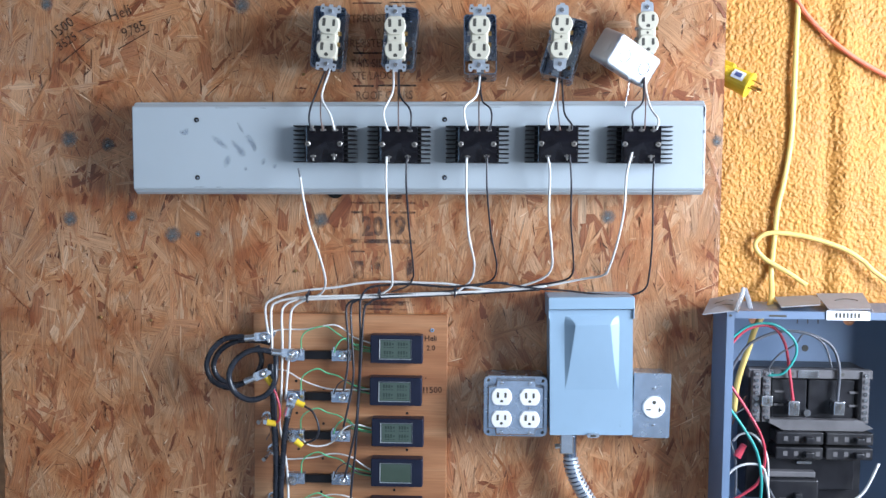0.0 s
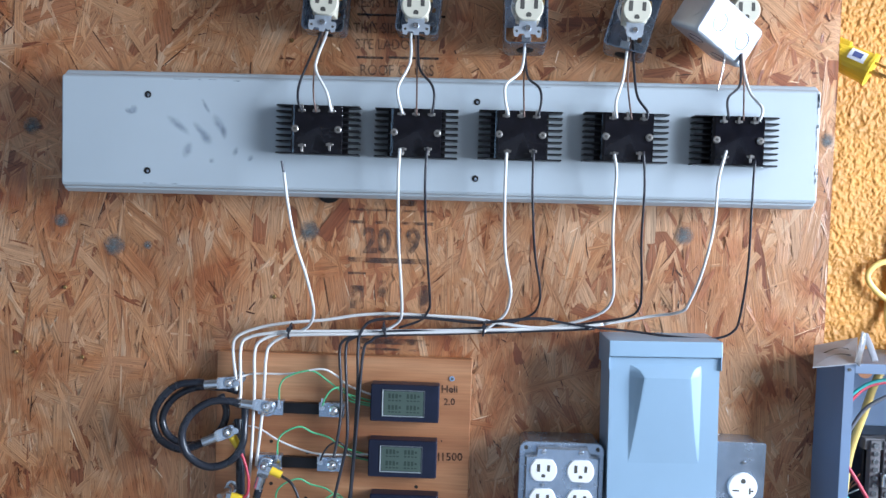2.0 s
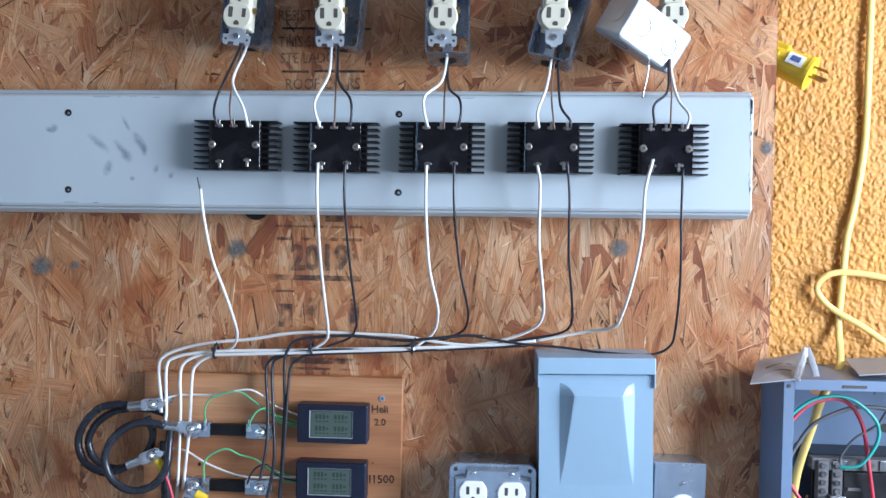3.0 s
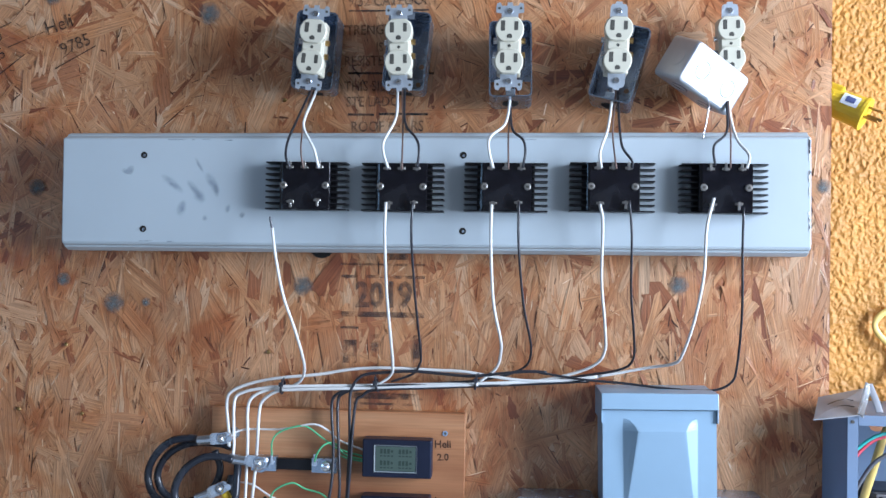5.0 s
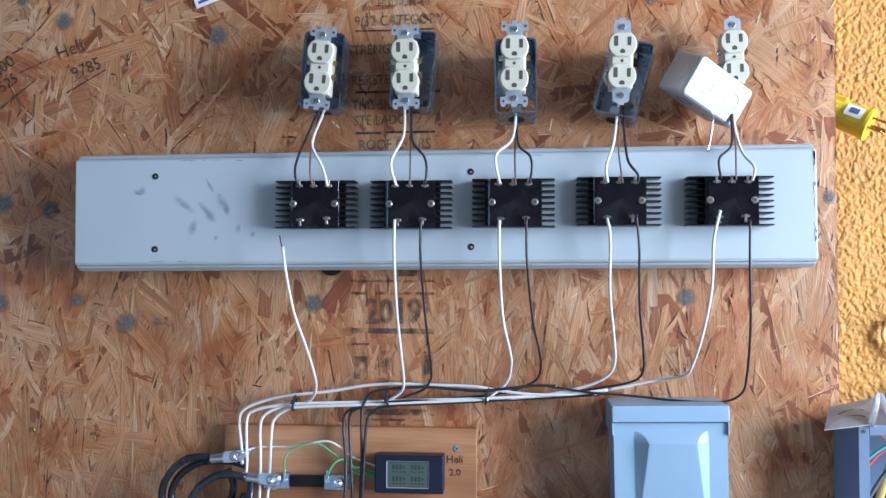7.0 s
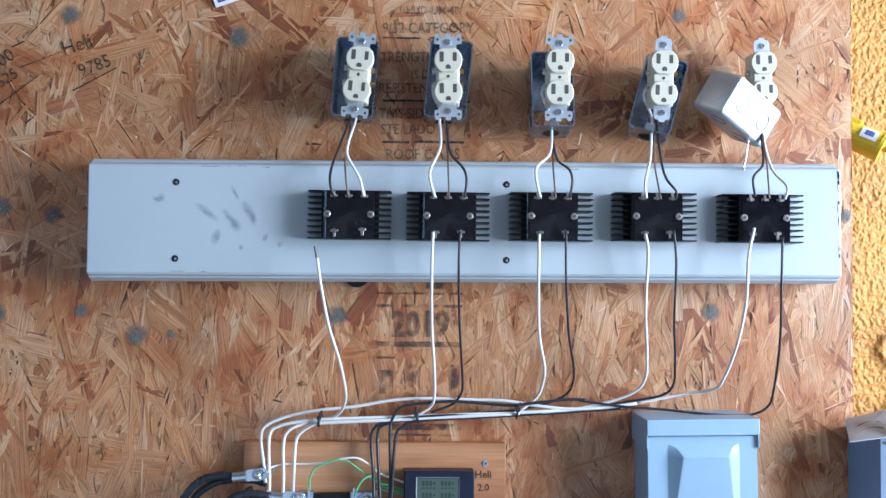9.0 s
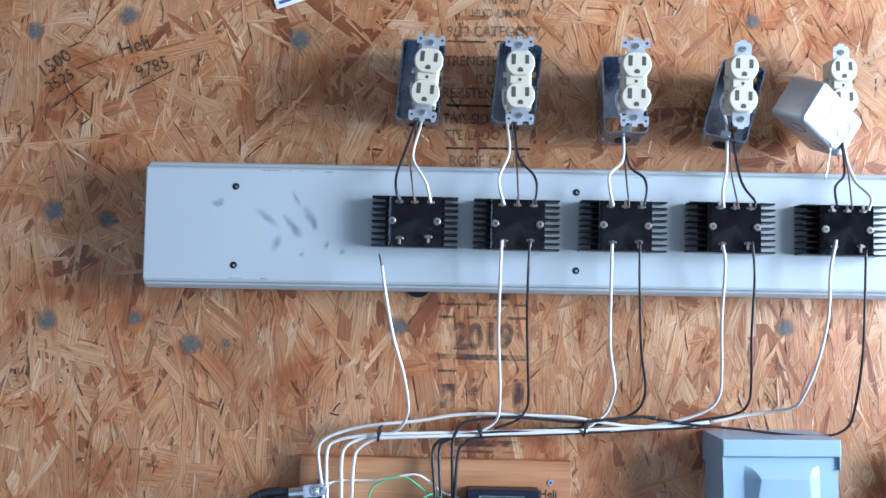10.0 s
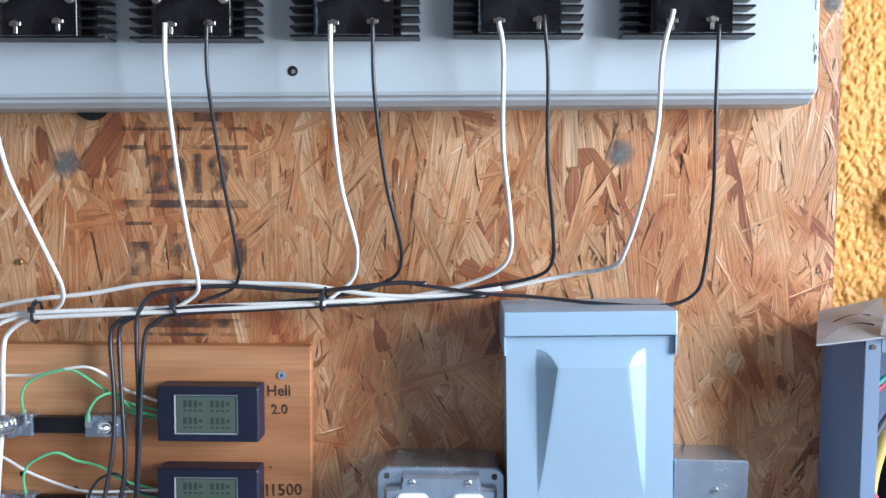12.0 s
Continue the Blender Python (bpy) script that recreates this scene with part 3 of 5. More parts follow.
# ---- the channel rail ----
def channel_rail():
    length = 0.953
    prof = [(-0.003, 0.0785), (-0.046, 0.0785), (-0.0505, 0.0760), (-0.0525, 0.0735), (-0.0605, 0.0705), (-0.0625, 0.0680), (-0.0625, -0.0655), (-0.0605, -0.0685), (-0.0560, -0.0700), (-0.0545, -0.0725), (-0.0500, -0.0745), (-0.046, -0.0765), (-0.003, -0.0765)]
    inner = [(y + 0.0018 if abs(z) < 0.07 else y, z - math.copysign(0.0018, z) if abs(z) > 0.072 else z) for y, z in prof]
    rail = thing("metal_rail", (-0.0485, 0, 1.6715), "long grey-white painted steel channel with scuffs, screwed to the board", "rail", turn=(0, -0.45, 0))
    bm = bmesh.new()
    rings = []
    for x, inset in ((-length / 2, 0.0016), (-length / 2 + 0.0014, 0), (length / 2 - 0.0014, 0), (length / 2, 0.0016)):
        rings.append([bm.verts.new((x, y + (inset * 0.4 if y < -0.055 else 0), z * (1 - inset * 5 if y < -0.04 else 1))) for y, z in prof])
    for a, b in zip(rings, rings[1:]):
        for i in range(len(prof) - 1):
            bm.faces.new((a[i], b[i], b[i + 1], a[i + 1]))
    bmesh.ops.recalc_face_normals(bm, faces=bm.faces)
    bmesh.ops.solidify(bm, geom=bm.faces, thickness=0.0018)
    part("channel", bm, M_RAIL, rail)
    for x in (-0.367, 0.0485):
        for z in (0.0475, -0.0485):
            part("mounting_hole", outline_prism(disc_pts(0.0043, 14, x, z), -0.0629, -0.0620), M_DARK, rail, "dark mounting hole")
            part("screw", rod(bmesh.new(), (x + 0.0006, -0.0629, z - 0.0006), (x + 0.0006, -0.0634, z - 0.0006), 0.0018, 10), M_GALV, rail)

    def scuff(cx, cz, ln, wd, ang, seed):
        mark = part("scuff", outline_prism(rounded(ln * 1.35, wd * 2.0, wd * 0.6, 4), -0.0002, 0.0), M_SMUDGE, rail, "grey rubbed smudge")
        mark.matrix_basis = pose(cx, -0.0628 - 0.00003 * seed, cz, 0, -ang, 0)

    for i, s in enumerate(((-0.328, 0.010, 0.030, 0.006, -38), (-0.316, -0.021, 0.018, 0.007, 70), (-0.300, 0.004, 0.022, 0.005, -48), (-0.292, -0.006, 0.016, 0.008, -55), (-0.276, 0.012, 0.024, 0.007, -58), (-0.270, 0.002, 0.014, 0.005, -85), (-0.385, 0.028, 0.010, 0.006, 60), (-0.391, 0.026, 0.010, 0.004, -30), (-0.293, 0.034, 0.018, 0.003, -62), (-0.255, -0.022, 0.010, 0.004, 70), (-0.285, -0.034, 0.006, 0.004, 20), (-0.236, -0.030, 0.008, 0.004, 50))):
        scuff(*s, i)
    for x0, x1, z in ((-0.335, -0.300, 0.0675), (-0.29, -0.27, 0.0678), (-0.262, -0.25, 0.0668), (-0.372, -0.352, -0.0642), (-0.338, -0.324, -0.0645), (0.12, 0.14, 0.0672)):
        part("scuff", box(x0, x1, -0.0631, -0.0628, z - 0.0005, z + 0.0004), M_SCUFF, rail, "dark rubbed scuff")
    rng = random.Random(4)
    for k in range(16):
        z = rng.uniform(-0.066, 0.068)
        w = rng.uniform(0.0008, 0.0022)
        part("paint_chip", box(length / 2 - 0.0016 - w, length / 2 - 0.0012, -0.0631, -0.0622, z, z + rng.uniform(0.003, 0.012)), M_PAPER, rail, "worn paint chip")
    return rail


channel_rail()


# ---- relays on heat sinks ----
def relay(loc, stud_style):
    r = thing("relay_heat_sink", loc, "black finned heat sink with solid state relay, on the rail", "relay", "relays along the rail")
    w, h = 0.103, 0.0605
    part("base_plate", box(-0.036, 0.036, 0.020, 0.026, -h / 2, h / 2, 0.0008), M_BLACK, r)
    n = 9
    for i in range(n):
        z = -h / 2 + 0.001 + i * (h - 0.002) / (n - 1)
        part("fin", box(-w / 2, w / 2, 0.003, 0.0255, z - 0.0009, z + 0.0009, 0.0003, 1), M_BLACK, r)
    bm = bmesh.new()
    curve = [(-0.0315, -0.0018), (-0.0304, -0.00254), (-0.0293, -0.00317), (-0.0282, -0.00371), (-0.0276, -0.0040)]
    prof = [(-0.0315, 0.004)] + curve + [(0.0312, -0.0040), (0.0315, -0.0037), (0.0315, 0.004)]
    lo, hi = ([bm.verts.new((x, y, z)) for x, y in prof] for z in (-h / 2 + 0.001, h / 2 - 0.001))
    bm.faces.new(lo)
    bm.faces.new(hi[::-1])
    for k in range(len(prof)):
        bm.faces.new((lo[k], hi[k], hi[(k + 1) % len(prof)], lo[(k + 1) % len(prof)]))
    bmesh.ops.recalc_face_normals(bm, faces=bm.faces)
    part("relay_body", bm, M_RELAY, r)
    for x in (-0.0265, 0.0265):
        s = part("screw", rod(rod(bmesh.new(), (x, -0.004, 0.0), (x, -0.0058, 0.0), 0.0045), (x, -0.0058, 0), (x, -0.0066, 0), 0.0043, 14, 0.0034), M_TERM, r)
        part("socket", outline_prism(disc_pts(0.0021, 6, x, 0), -0.0068, -0.0064), M_SLOT, s)
    for x, z in ((-0.0185, 0.0225), (-0.0005, 0.0225), (0.0185, 0.0225)) + (((-0.0155, -0.0205), (0.0155, -0.0195)) if stud_style else ((-0.0175, -0.0205), (0.0165, -0.0185))):
        up = 1 if z > 0 else -1
        bm = box(x - 0.0046, x + 0.0046, -0.0056, -0.0044, z - 0.0016, z + 0.0016, 0.0004, 1)
        block(bm, x - 0.0016, x + 0.0016, -0.0052, -0.0042, min(z, z + up * 0.0075), max(z, z + up * 0.0075), 0.0003, 1)
        rod(bm, (x, -0.0044, z), (x, -0.0080, z), 0.0027, 12, 0.0023)
        block(bm, x - 0.0020, x + 0.0020, -0.0086, -0.0074, z - 0.0005, z + 0.0005)
        part("terminal", bm, M_TERM, r)
    return r


for i, (x, z) in enumerate(((-0.1965, 1.6765), (-0.0745, 1.676), (0.054, 1.6775), (0.184, 1.679), (0.3185, 1.679))):
    relay((x, -0.0885, z), i > 0)


# ---- duplex receptacles ----
def face_pts(cx, cz, rx=0.0170, cut=0.0146):
    pts = []
    for i in range(28):
        a = 2 * math.pi * i / 28
        pts.append((cx + rx * math.cos(a), cz + max(-cut, min(cut, rx * math.sin(a)))))
    return pts


def slots(parent, cx, cz, y, k=1.0):
    part("slot", outline_prism(rounded(0.0040 * k, 0.0098 * k, 0.0006, 2, cx - 0.0063 * k, cz + 0.003 * k), y - 0.0002, y + 0.0005), M_SLOT, parent)
    part("slot", outline_prism(rounded(0.0036 * k, 0.0084 * k, 0.0006, 2, cx + 0.0063 * k, cz + 0.003 * k), y - 0.0002, y + 0.0005), M_SLOT, parent)
    pts = [(cx + 0.0026 * k * math.cos(a), cz - 0.0072 * k + max(-0.0016 * k, 0.0027 * k * math.sin(a))) for a in (2 * math.pi * i / 14 for i in range(14))]
    part("ground_hole", outline_prism(pts, y - 0.0002, y + 0.0005), M_SLOT, parent)


def receptacle(loc, turn, wide_ears, label):
    r = thing("duplex_receptacle", loc, label, "outlet", "outlets above the rail", turn=turn)
    y = 0.0065
    for s in (1, -1):
        if wide_ears:
            pts = [(-0.010, 0.030), (0.010, 0.030), (0.010, 0.0395), (0.0165, 0.0405), (0.0165, 0.047), (0.0155, 0.0515), (0.0115, 0.0525), (0.0095, 0.0485), (0.0035, 0.0485), (0.003, 0.0525), (-0.003, 0.0525), (-0.0035, 0.0485), (-0.0095, 0.0485), (-0.0115, 0.0525), (-0.0155, 0.0515), (-0.0165, 0.047), (-0.0165, 0.0405), (-0.010, 0.0395)]
        else:
            pts = [(-0.0105, 0.030), (0.0105, 0.030), (0.0100, 0.046), (0.0085, 0.0495), (0.004, 0.0505), (0.0035, 0.0530), (-0.0035, 0.0530), (-0.004, 0.0505), (-0.0085, 0.0495), (-0.0100, 0.046)]
        strap = part("strap", outline_prism([(x, s * z) for x, z in pts], y, y + 0.0014), M_STRAP, r)
        if wide_ears:
            for x in (-0.0128, 0.0128):
                part("ear_hole", outline_prism(disc_pts(0.0016, 10, x, s * 0.0455), y - 0.0003, y + 0.0002), M_SLOT, strap)
        bm = rod(bmesh.new(), (0, y, s * 0.0418), (0, y - 0.0020, s * 0.0418), 0.0041, 14, 0.0033)
        screw = part("screw", bm, M_STEEL, strap)
        part("screw_slot", box(-0.0026, 0.0026, y - 0.0021, y - 0.0017, s * 0.0418 - 0.0004, s * 0.0418 + 0.0004), M_SLOT, screw)
        face = part("face", outline_prism(face_pts(0, s * 0.01905), -0.0005, 0.0085, 0.0012), M_CREAM, r)
        slots(face, 0, s * 0.01905, -0.0005, 1.25)
    bridge = part("bridge", box(-0.0118, 0.0118, 0.0035, 0.0085, -0.012, 0.012, 0.0008), M_CREAM, r)
    part("screw_hole", outline_prism(disc_pts(0.0019, 12, 0, 0), 0.0032, 0.0038), M_SLOT, bridge)
    part("body", box(-0.0140, 0.0140, 0.0085, 0.030, -0.033, 0.033, 0.002), M_CREAM, r)
    for sx in (-1, 1):
        for z in (0.0085, -0.0085):
            bm = rod(bmesh.new(), (sx * 0.0140, 0.015, z), (sx * 0.0190, 0.015, z), 0.0036, 10)
            part("terminal_screw", bm, M_BRASS if sx > 0 else M_STEEL, r, "brass terminal screw" if sx > 0 else "")
    return r


IVORY = "ivory duplex receptacle hanging in front of its open steel box"
receptacle((-0.186, -0.117, 1.8445), (0, 5.2, 0), True, IVORY)
receptacle((-0.0775, -0.126, 1.842), (0, -1.0, 0), True, IVORY)
receptacle((0.0555, -0.136, 1.841), (0, 0.5, 0), True, IVORY)
receptacle((0.1845, -0.121, 1.8455), (0, 1.5, 0), False, "dusty ivory duplex receptacle pulled out of a crooked steel box")
receptacle((0.331, -0.060, 1.863), (0, -1.5, 0), False, "ivory duplex receptacle half hidden by a loose steel box")


# ---- steel handy boxes ----
def handy_box(name, m, label, back=True, holes=(), mat=None, hollow=True):
    """Open front at y = 0, back at y = 0.047."""
    w, h, d, t = 0.054, 0.101, 0.047, 0.0017
    mat = mat or M_BOX
    ob = thing(name, label=label, category="junction box", group="steel outlet boxes")
    ob.matrix_basis = m
    bm = bmesh.new()
    loops = []
    heel = ((w - 0.009, h - 0.009, d, 0.004), (w - 0.004, h - 0.004, d - 0.0008, 0.0055), (w - 0.0012, h - 0.0012, d - 0.0028, 0.0065), (w, h, d - 0.006, 0.007))
    for ww, hh, y, r in (heel if back else ((w, h, d, 0.007),)) + ((w, h, 0.0, 0.006), (w - 2 * t, h - 2 * t, 0.0, 0.005), (w - 2 * t, h - 2 * t, d - t, 0.005)):
        loops.append([bm.verts.new((x, y, z)) for x, z in rounded(ww, hh, r, 4)])
    n = len(loops[0])
    for a, b in zip(loops, loops[1:]):
        for i in range(n):
            bm.faces.new((a[i], b[i], b[(i + 1) % n], a[(i + 1) % n]))
    if back:
        bm.faces.new(loops[0][::-1])
        bm.faces.new(loops[-1])
    else:
        for i in range(n):
            bm.faces.new((loops[-1][i], loops[0][i], loops[0][(i + 1) % n], loops[-1][(i + 1) % n]))
    bmesh.ops.recalc_face_normals(bm, faces=bm.faces)
    shell = part("shell", bm, mat, ob)
    if not back:
        part("back_plate", box(-w / 2 + t, w / 2 - t, d - t, d - 0.0002, -0.014, h / 2 - t), mat, ob)
    for s in (1, -1):
        tab = part("screw_tab", box(-0.006, 0.006, 0.0005, 0.002, min(s * 0.040, s * 0.0495), max(s * 0.040, s * 0.0495), 0.0005), M_GALV, ob)
        part("knockout", outline_prism(disc_pts(0.0105, 18), -0.0004, 0.0004), M_DARK if s < 0 and hollow else mat, ob).matrix_basis = pose(0, 0.026, s * (h / 2 + 0.0001), 90, 0, 0)
    for z in (0.024, -0.024):
        ring = [(0.0106 * math.cos(a), 0, 0.0106 * math.sin(a)) for a in (2 * math.pi * k / 18 for k in range(19))]
        if back:
            part("knockout", tube(ring, 0.0005, 5, 1), M_BOX, ob).matrix_basis = pose(0, d + 0.0002, z)
        for sx in (() if hollow else (-1, 1)):
            part("knockout", tube(ring, 0.0005, 5, 1), M_BOX, ob).matrix_basis = pose(sx * (w / 2 + 0.0002), 0.025, z, 0, 0, 90)
    for x, z in holes:
        part("mounting_hole", outline_prism(disc_pts(0.0032, 12, x, z), d - t - 0.0006, d - t - 0.0001), M_OSB, shell)
    return ob


def frame_matrix(loc, x, y, z):
    m = Matrix.Identity(4)
    for i, v in enumerate((Vector(x).normalized(), Vector(y).normalized(), Vector(z).normalized())):
        m[0][i], m[1][i], m[2][i] = v
    m.translation = loc
    return m


BOXED = "galvanised steel handy box, open, with dark inside"
handy_box("handy_box", pose(-0.1945, -0.062, 1.853, 0, 4, 0), BOXED, holes=((0.012, -0.02),))
handy_box("handy_box", pose(-0.0755, -0.062, 1.853, 0, 5, 0), BOXED, holes=((0.016, -0.01), (0.014, -0.034)))
handy_box("handy_box", pose(0.0570, -0.066, 1.842, -9, -1, 0), "galvanised steel outlet box with open back, tipped away from the board", back=False)
handy_box("handy_box", pose(0.1930, -0.064, 1.838, -8, 15, -10), "galvanised steel handy box hung crooked behind its receptacle", holes=((0.014, -0.020), (0.016, -0.038), (-0.014, -0.038)))
d1 = Vector((0.086, 0.068, -0.040)).normalized()
c1 = Vector((-0.0165, 0.040, 0.0145))
c1 = (c1 - d1 * c1.dot(d1)).normalized()
y5 = -c1
x5 = y5.cross(d1)
handy_box("handy_box", frame_matrix(Vector((0.305, -0.088, 1.8105)) - y5 * 0.047, x5, y5, d1), "galvanised steel handy box dangling loose, back outward, window light in its colour", mat=M_ZINC, hollow=False)


# ---- wires from the receptacles to the relays ----
SOCKETS = ((-0.186, -0.117, 1.8445), (-0.0775, -0.126, 1.842), (0.0555, -0.136, 1.841), (0.1845, -0.121, 1.8455), (0.331, -0.060, 1.863))
FEED = "feeds from the outlets to the relays"
for kind, pts in (
    ("k", [(-0.198, -0.055, 1.815), (-0.200, -0.060, 1.799), (-0.209, -0.075, 1.768), (-0.219, -0.090, 1.733), (-0.219, -0.100, 1.712), (-0.214, -0.098, 1.697)]),
    ("b", [(-0.196, -0.055, 1.815), (-0.198, -0.060, 1.797), (-0.203, -0.080, 1.749), (-0.200, -0.100, 1.718), (-0.197, -0.098, 1.697)]),
    ("w", [(-0.192, -0.055, 1.815), (-0.193, -0.060, 1.797), (-0.200, -0.080, 1.765), (-0.199, -0.090, 1.747), (-0.184, -0.100, 1.721), (-0.178, -0.098, 1.698)]),
    ("w", [(-0.086, -0.055, 1.815), (-0.086, -0.060, 1.798), (-0.085, -0.080, 1.763), (-0.097, -0.095, 1.733), (-0.097, -0.100, 1.717), (-0.091, -0.098, 1.698)]),
    ("b", [(-0.080, -0.055, 1.815), (-0.080, -0.060, 1.797), (-0.076, -0.080, 1.754), (-0.074, -0.098, 1.697)]),
    ("k", [(-0.077, -0.055, 1.815), (-0.077, -0.060, 1.797), (-0.073, -0.080, 1.757), (-0.057, -0.095, 1.735), (-0.053, -0.100, 1.719), (-0.055, -0.098, 1.699)]),
    ("w", [(0.057, -0.055, 1.808), (0.057, -0.060, 1.790), (0.052, -0.080, 1.757), (0.034, -0.095, 1.738), (0.033, -0.100, 1.720), (0.038, -0.098, 1.700)]),
    ("b", [(0.058, -0.055, 1.800), (0.058, -0.060, 1.783), (0.056, -0.080, 1.744), (0.057, -0.098, 1.699)]),
    ("k", [(0.059, -0.055, 1.800), (0.058, -0.060, 1.783), (0.061, -0.080, 1.750), (0.074, -0.095, 1.735), (0.077, -0.100, 1.719), (0.074, -0.098, 1.700)]),
    ("w", [(0.186, -0.055, 1.812), (0.185, -0.060, 1.795), (0.178, -0.080, 1.752), (0.167, -0.100, 1.720), (0.169, -0.098, 1.701)]),
    ("b", [(0.190, -0.055, 1.812), (0.189, -0.060, 1.793), (0.184, -0.080, 1.746), (0.187, -0.098, 1.700)]),
    ("k", [(0.193, -0.055, 1.812), (0.192, -0.060, 1.795), (0.193, -0.080, 1.746), (0.195, -0.095, 1.725), (0.205, -0.100, 1.710), (0.206, -0.098, 1.701)]),
    ("k", [(0.327, -0.045, 1.835), (0.324, -0.068, 1.783), (0.321, -0.080, 1.748), (0.303, -0.095, 1.729), (0.304, -0.098, 1.705)]),
    ("b", [(0.330, -0.045, 1.835), (0.326, -0.068, 1.783), (0.326, -0.080, 1.747), (0.322, -0.098, 1.703)]),
    ("w", [(0.333, -0.045, 1.835), (0.327, -0.066, 1.783), (0.333, -0.080, 1.741), (0.343, -0.100, 1.718), (0.341, -0.098, 1.702)]),
):
    name, r, mat, label = {"w": ("white_wire", 0.0018, M_WIRE_W, "white insulated wire from outlet to relay"), "k": ("black_wire", 0.0016, M_WIRE_K, "black insulated wire from outlet to relay"), "b": ("bare_wire", 0.0011, M_WIRE_B, "thin brown ground wire from outlet to relay")}[kind]
    if kind != "b":
        rx, ry, rz = min(SOCKETS, key=lambda q: abs(q[0] - pts[0][0]))
        sx = -1 if kind == "w" else 1
        pts = [(rx + sx * 0.018, ry + 0.015, rz - 0.0085), (rx + sx * 0.017, ry + 0.030, rz - 0.018)] + pts
    wire(name, pts, r, mat, label, FEED)
wire("bare_wire", [(0.297, -0.085, 1.790), (0.295, -0.100, 1.778), (0.292, -0.100, 1.754), (0.288, -0.100, 1.737)], 0.0010, M_STEEL, "loose bare tinned wire end under the dangling box")

# ---- wires from the relays to the bundle ----
DOWN = "wires down from the relays"
W_LABEL, K_LABEL = "white insulated wire running down from a relay into the bundle", "black insulated wire running down from a relay into the bundle"
wire("white_wire", [(-0.2330, -0.104, 1.622), (-0.2270, -0.108, 1.587), (-0.2170, -0.106, 1.539), (-0.2050, -0.094, 1.498), (-0.1990, -0.072, 1.461), (-0.2010, -0.052, 1.441), (-0.2100, -0.036, 1.425), (-0.2270, -0.028, 1.415)], 0.0019, M_WIRE_W, "white insulated wire with a loose stripped end", DOWN)
wire("bare_wire", [(-0.2330, -0.104, 1.621), (-0.2345, -0.105, 1.629), (-0.2360, -0.105, 1.636)], 0.0015, M_GREY_W, "tarnished stripped end of the loose white wire")
for kind, pts in (
    ("w", [(-0.093, -0.098, 1.656), (-0.094, -0.095, 1.615), (-0.093, -0.075, 1.544), (-0.089, -0.060, 1.487), (-0.088, -0.040, 1.449), (-0.093, -0.030, 1.434), (-0.111, -0.027, 1.421)]),
    ("k", [(-0.060, -0.098, 1.657), (-0.061, -0.095, 1.615), (-0.059, -0.075, 1.559), (-0.056, -0.060, 1.516), (-0.052, -0.040, 1.464), (-0.055, -0.030, 1.449), (-0.064, -0.025, 1.437), (-0.092, -0.025, 1.426)]),
    ("w", [(0.037, -0.098, 1.655), (0.037, -0.095, 1.603), (0.041, -0.075, 1.534), (0.050, -0.060, 1.490), (0.051, -0.045, 1.471), (0.045, -0.030, 1.448), (0.022, -0.027, 1.428)]),
    ("k", [(0.070, -0.098, 1.659), (0.071, -0.095, 1.604), (0.078, -0.075, 1.534), (0.087, -0.060, 1.491), (0.089, -0.045, 1.469), (0.082, -0.030, 1.451), (0.055, -0.025, 1.438), (0.018, -0.025, 1.430)]),
    ("w", [(0.168, -0.098, 1.657), (0.172, -0.095, 1.633), (0.173, -0.080, 1.565), (0.180, -0.060, 1.508), (0.182, -0.045, 1.475), (0.170, -0.035, 1.456), (0.135, -0.027, 1.441), (0.084, -0.025, 1.430)]),
    ("k", [(0.203, -0.098, 1.662), (0.207, -0.095, 1.620), (0.209, -0.080, 1.552), (0.216, -0.060, 1.495), (0.217, -0.045, 1.465), (0.202, -0.035, 1.451), (0.156, -0.025, 1.441), (0.120, -0.025, 1.434)]),
    ("w", [(0.3030, -0.098, 1.666), (0.2940, -0.102, 1.629), (0.2920, -0.100, 1.575), (0.2840, -0.090, 1.521), (0.2750, -0.070, 1.479), (0.2670, -0.055, 1.463), (0.2350, -0.035, 1.454), (0.1730, -0.027, 1.440)]),
    ("k", [(0.338, -0.098, 1.655), (0.338, -0.095, 1.602), (0.342, -0.080, 1.527), (0.342, -0.060, 1.464), (0.337, -0.050, 1.440), (0.313, -0.045, 1.429), (0.261, -0.040, 1.4295), (0.206, -0.035, 1.434), (0.156, -0.033, 1.437), (0.100, -0.03, 1.444)]),
):
    wire("white_wire" if kind == "w" else "black_wire", pts, 0.0019 if kind == "w" else 0.0016, M_WIRE_W if kind == "w" else M_WIRE_K, W_LABEL if kind == "w" else K_LABEL, DOWN)

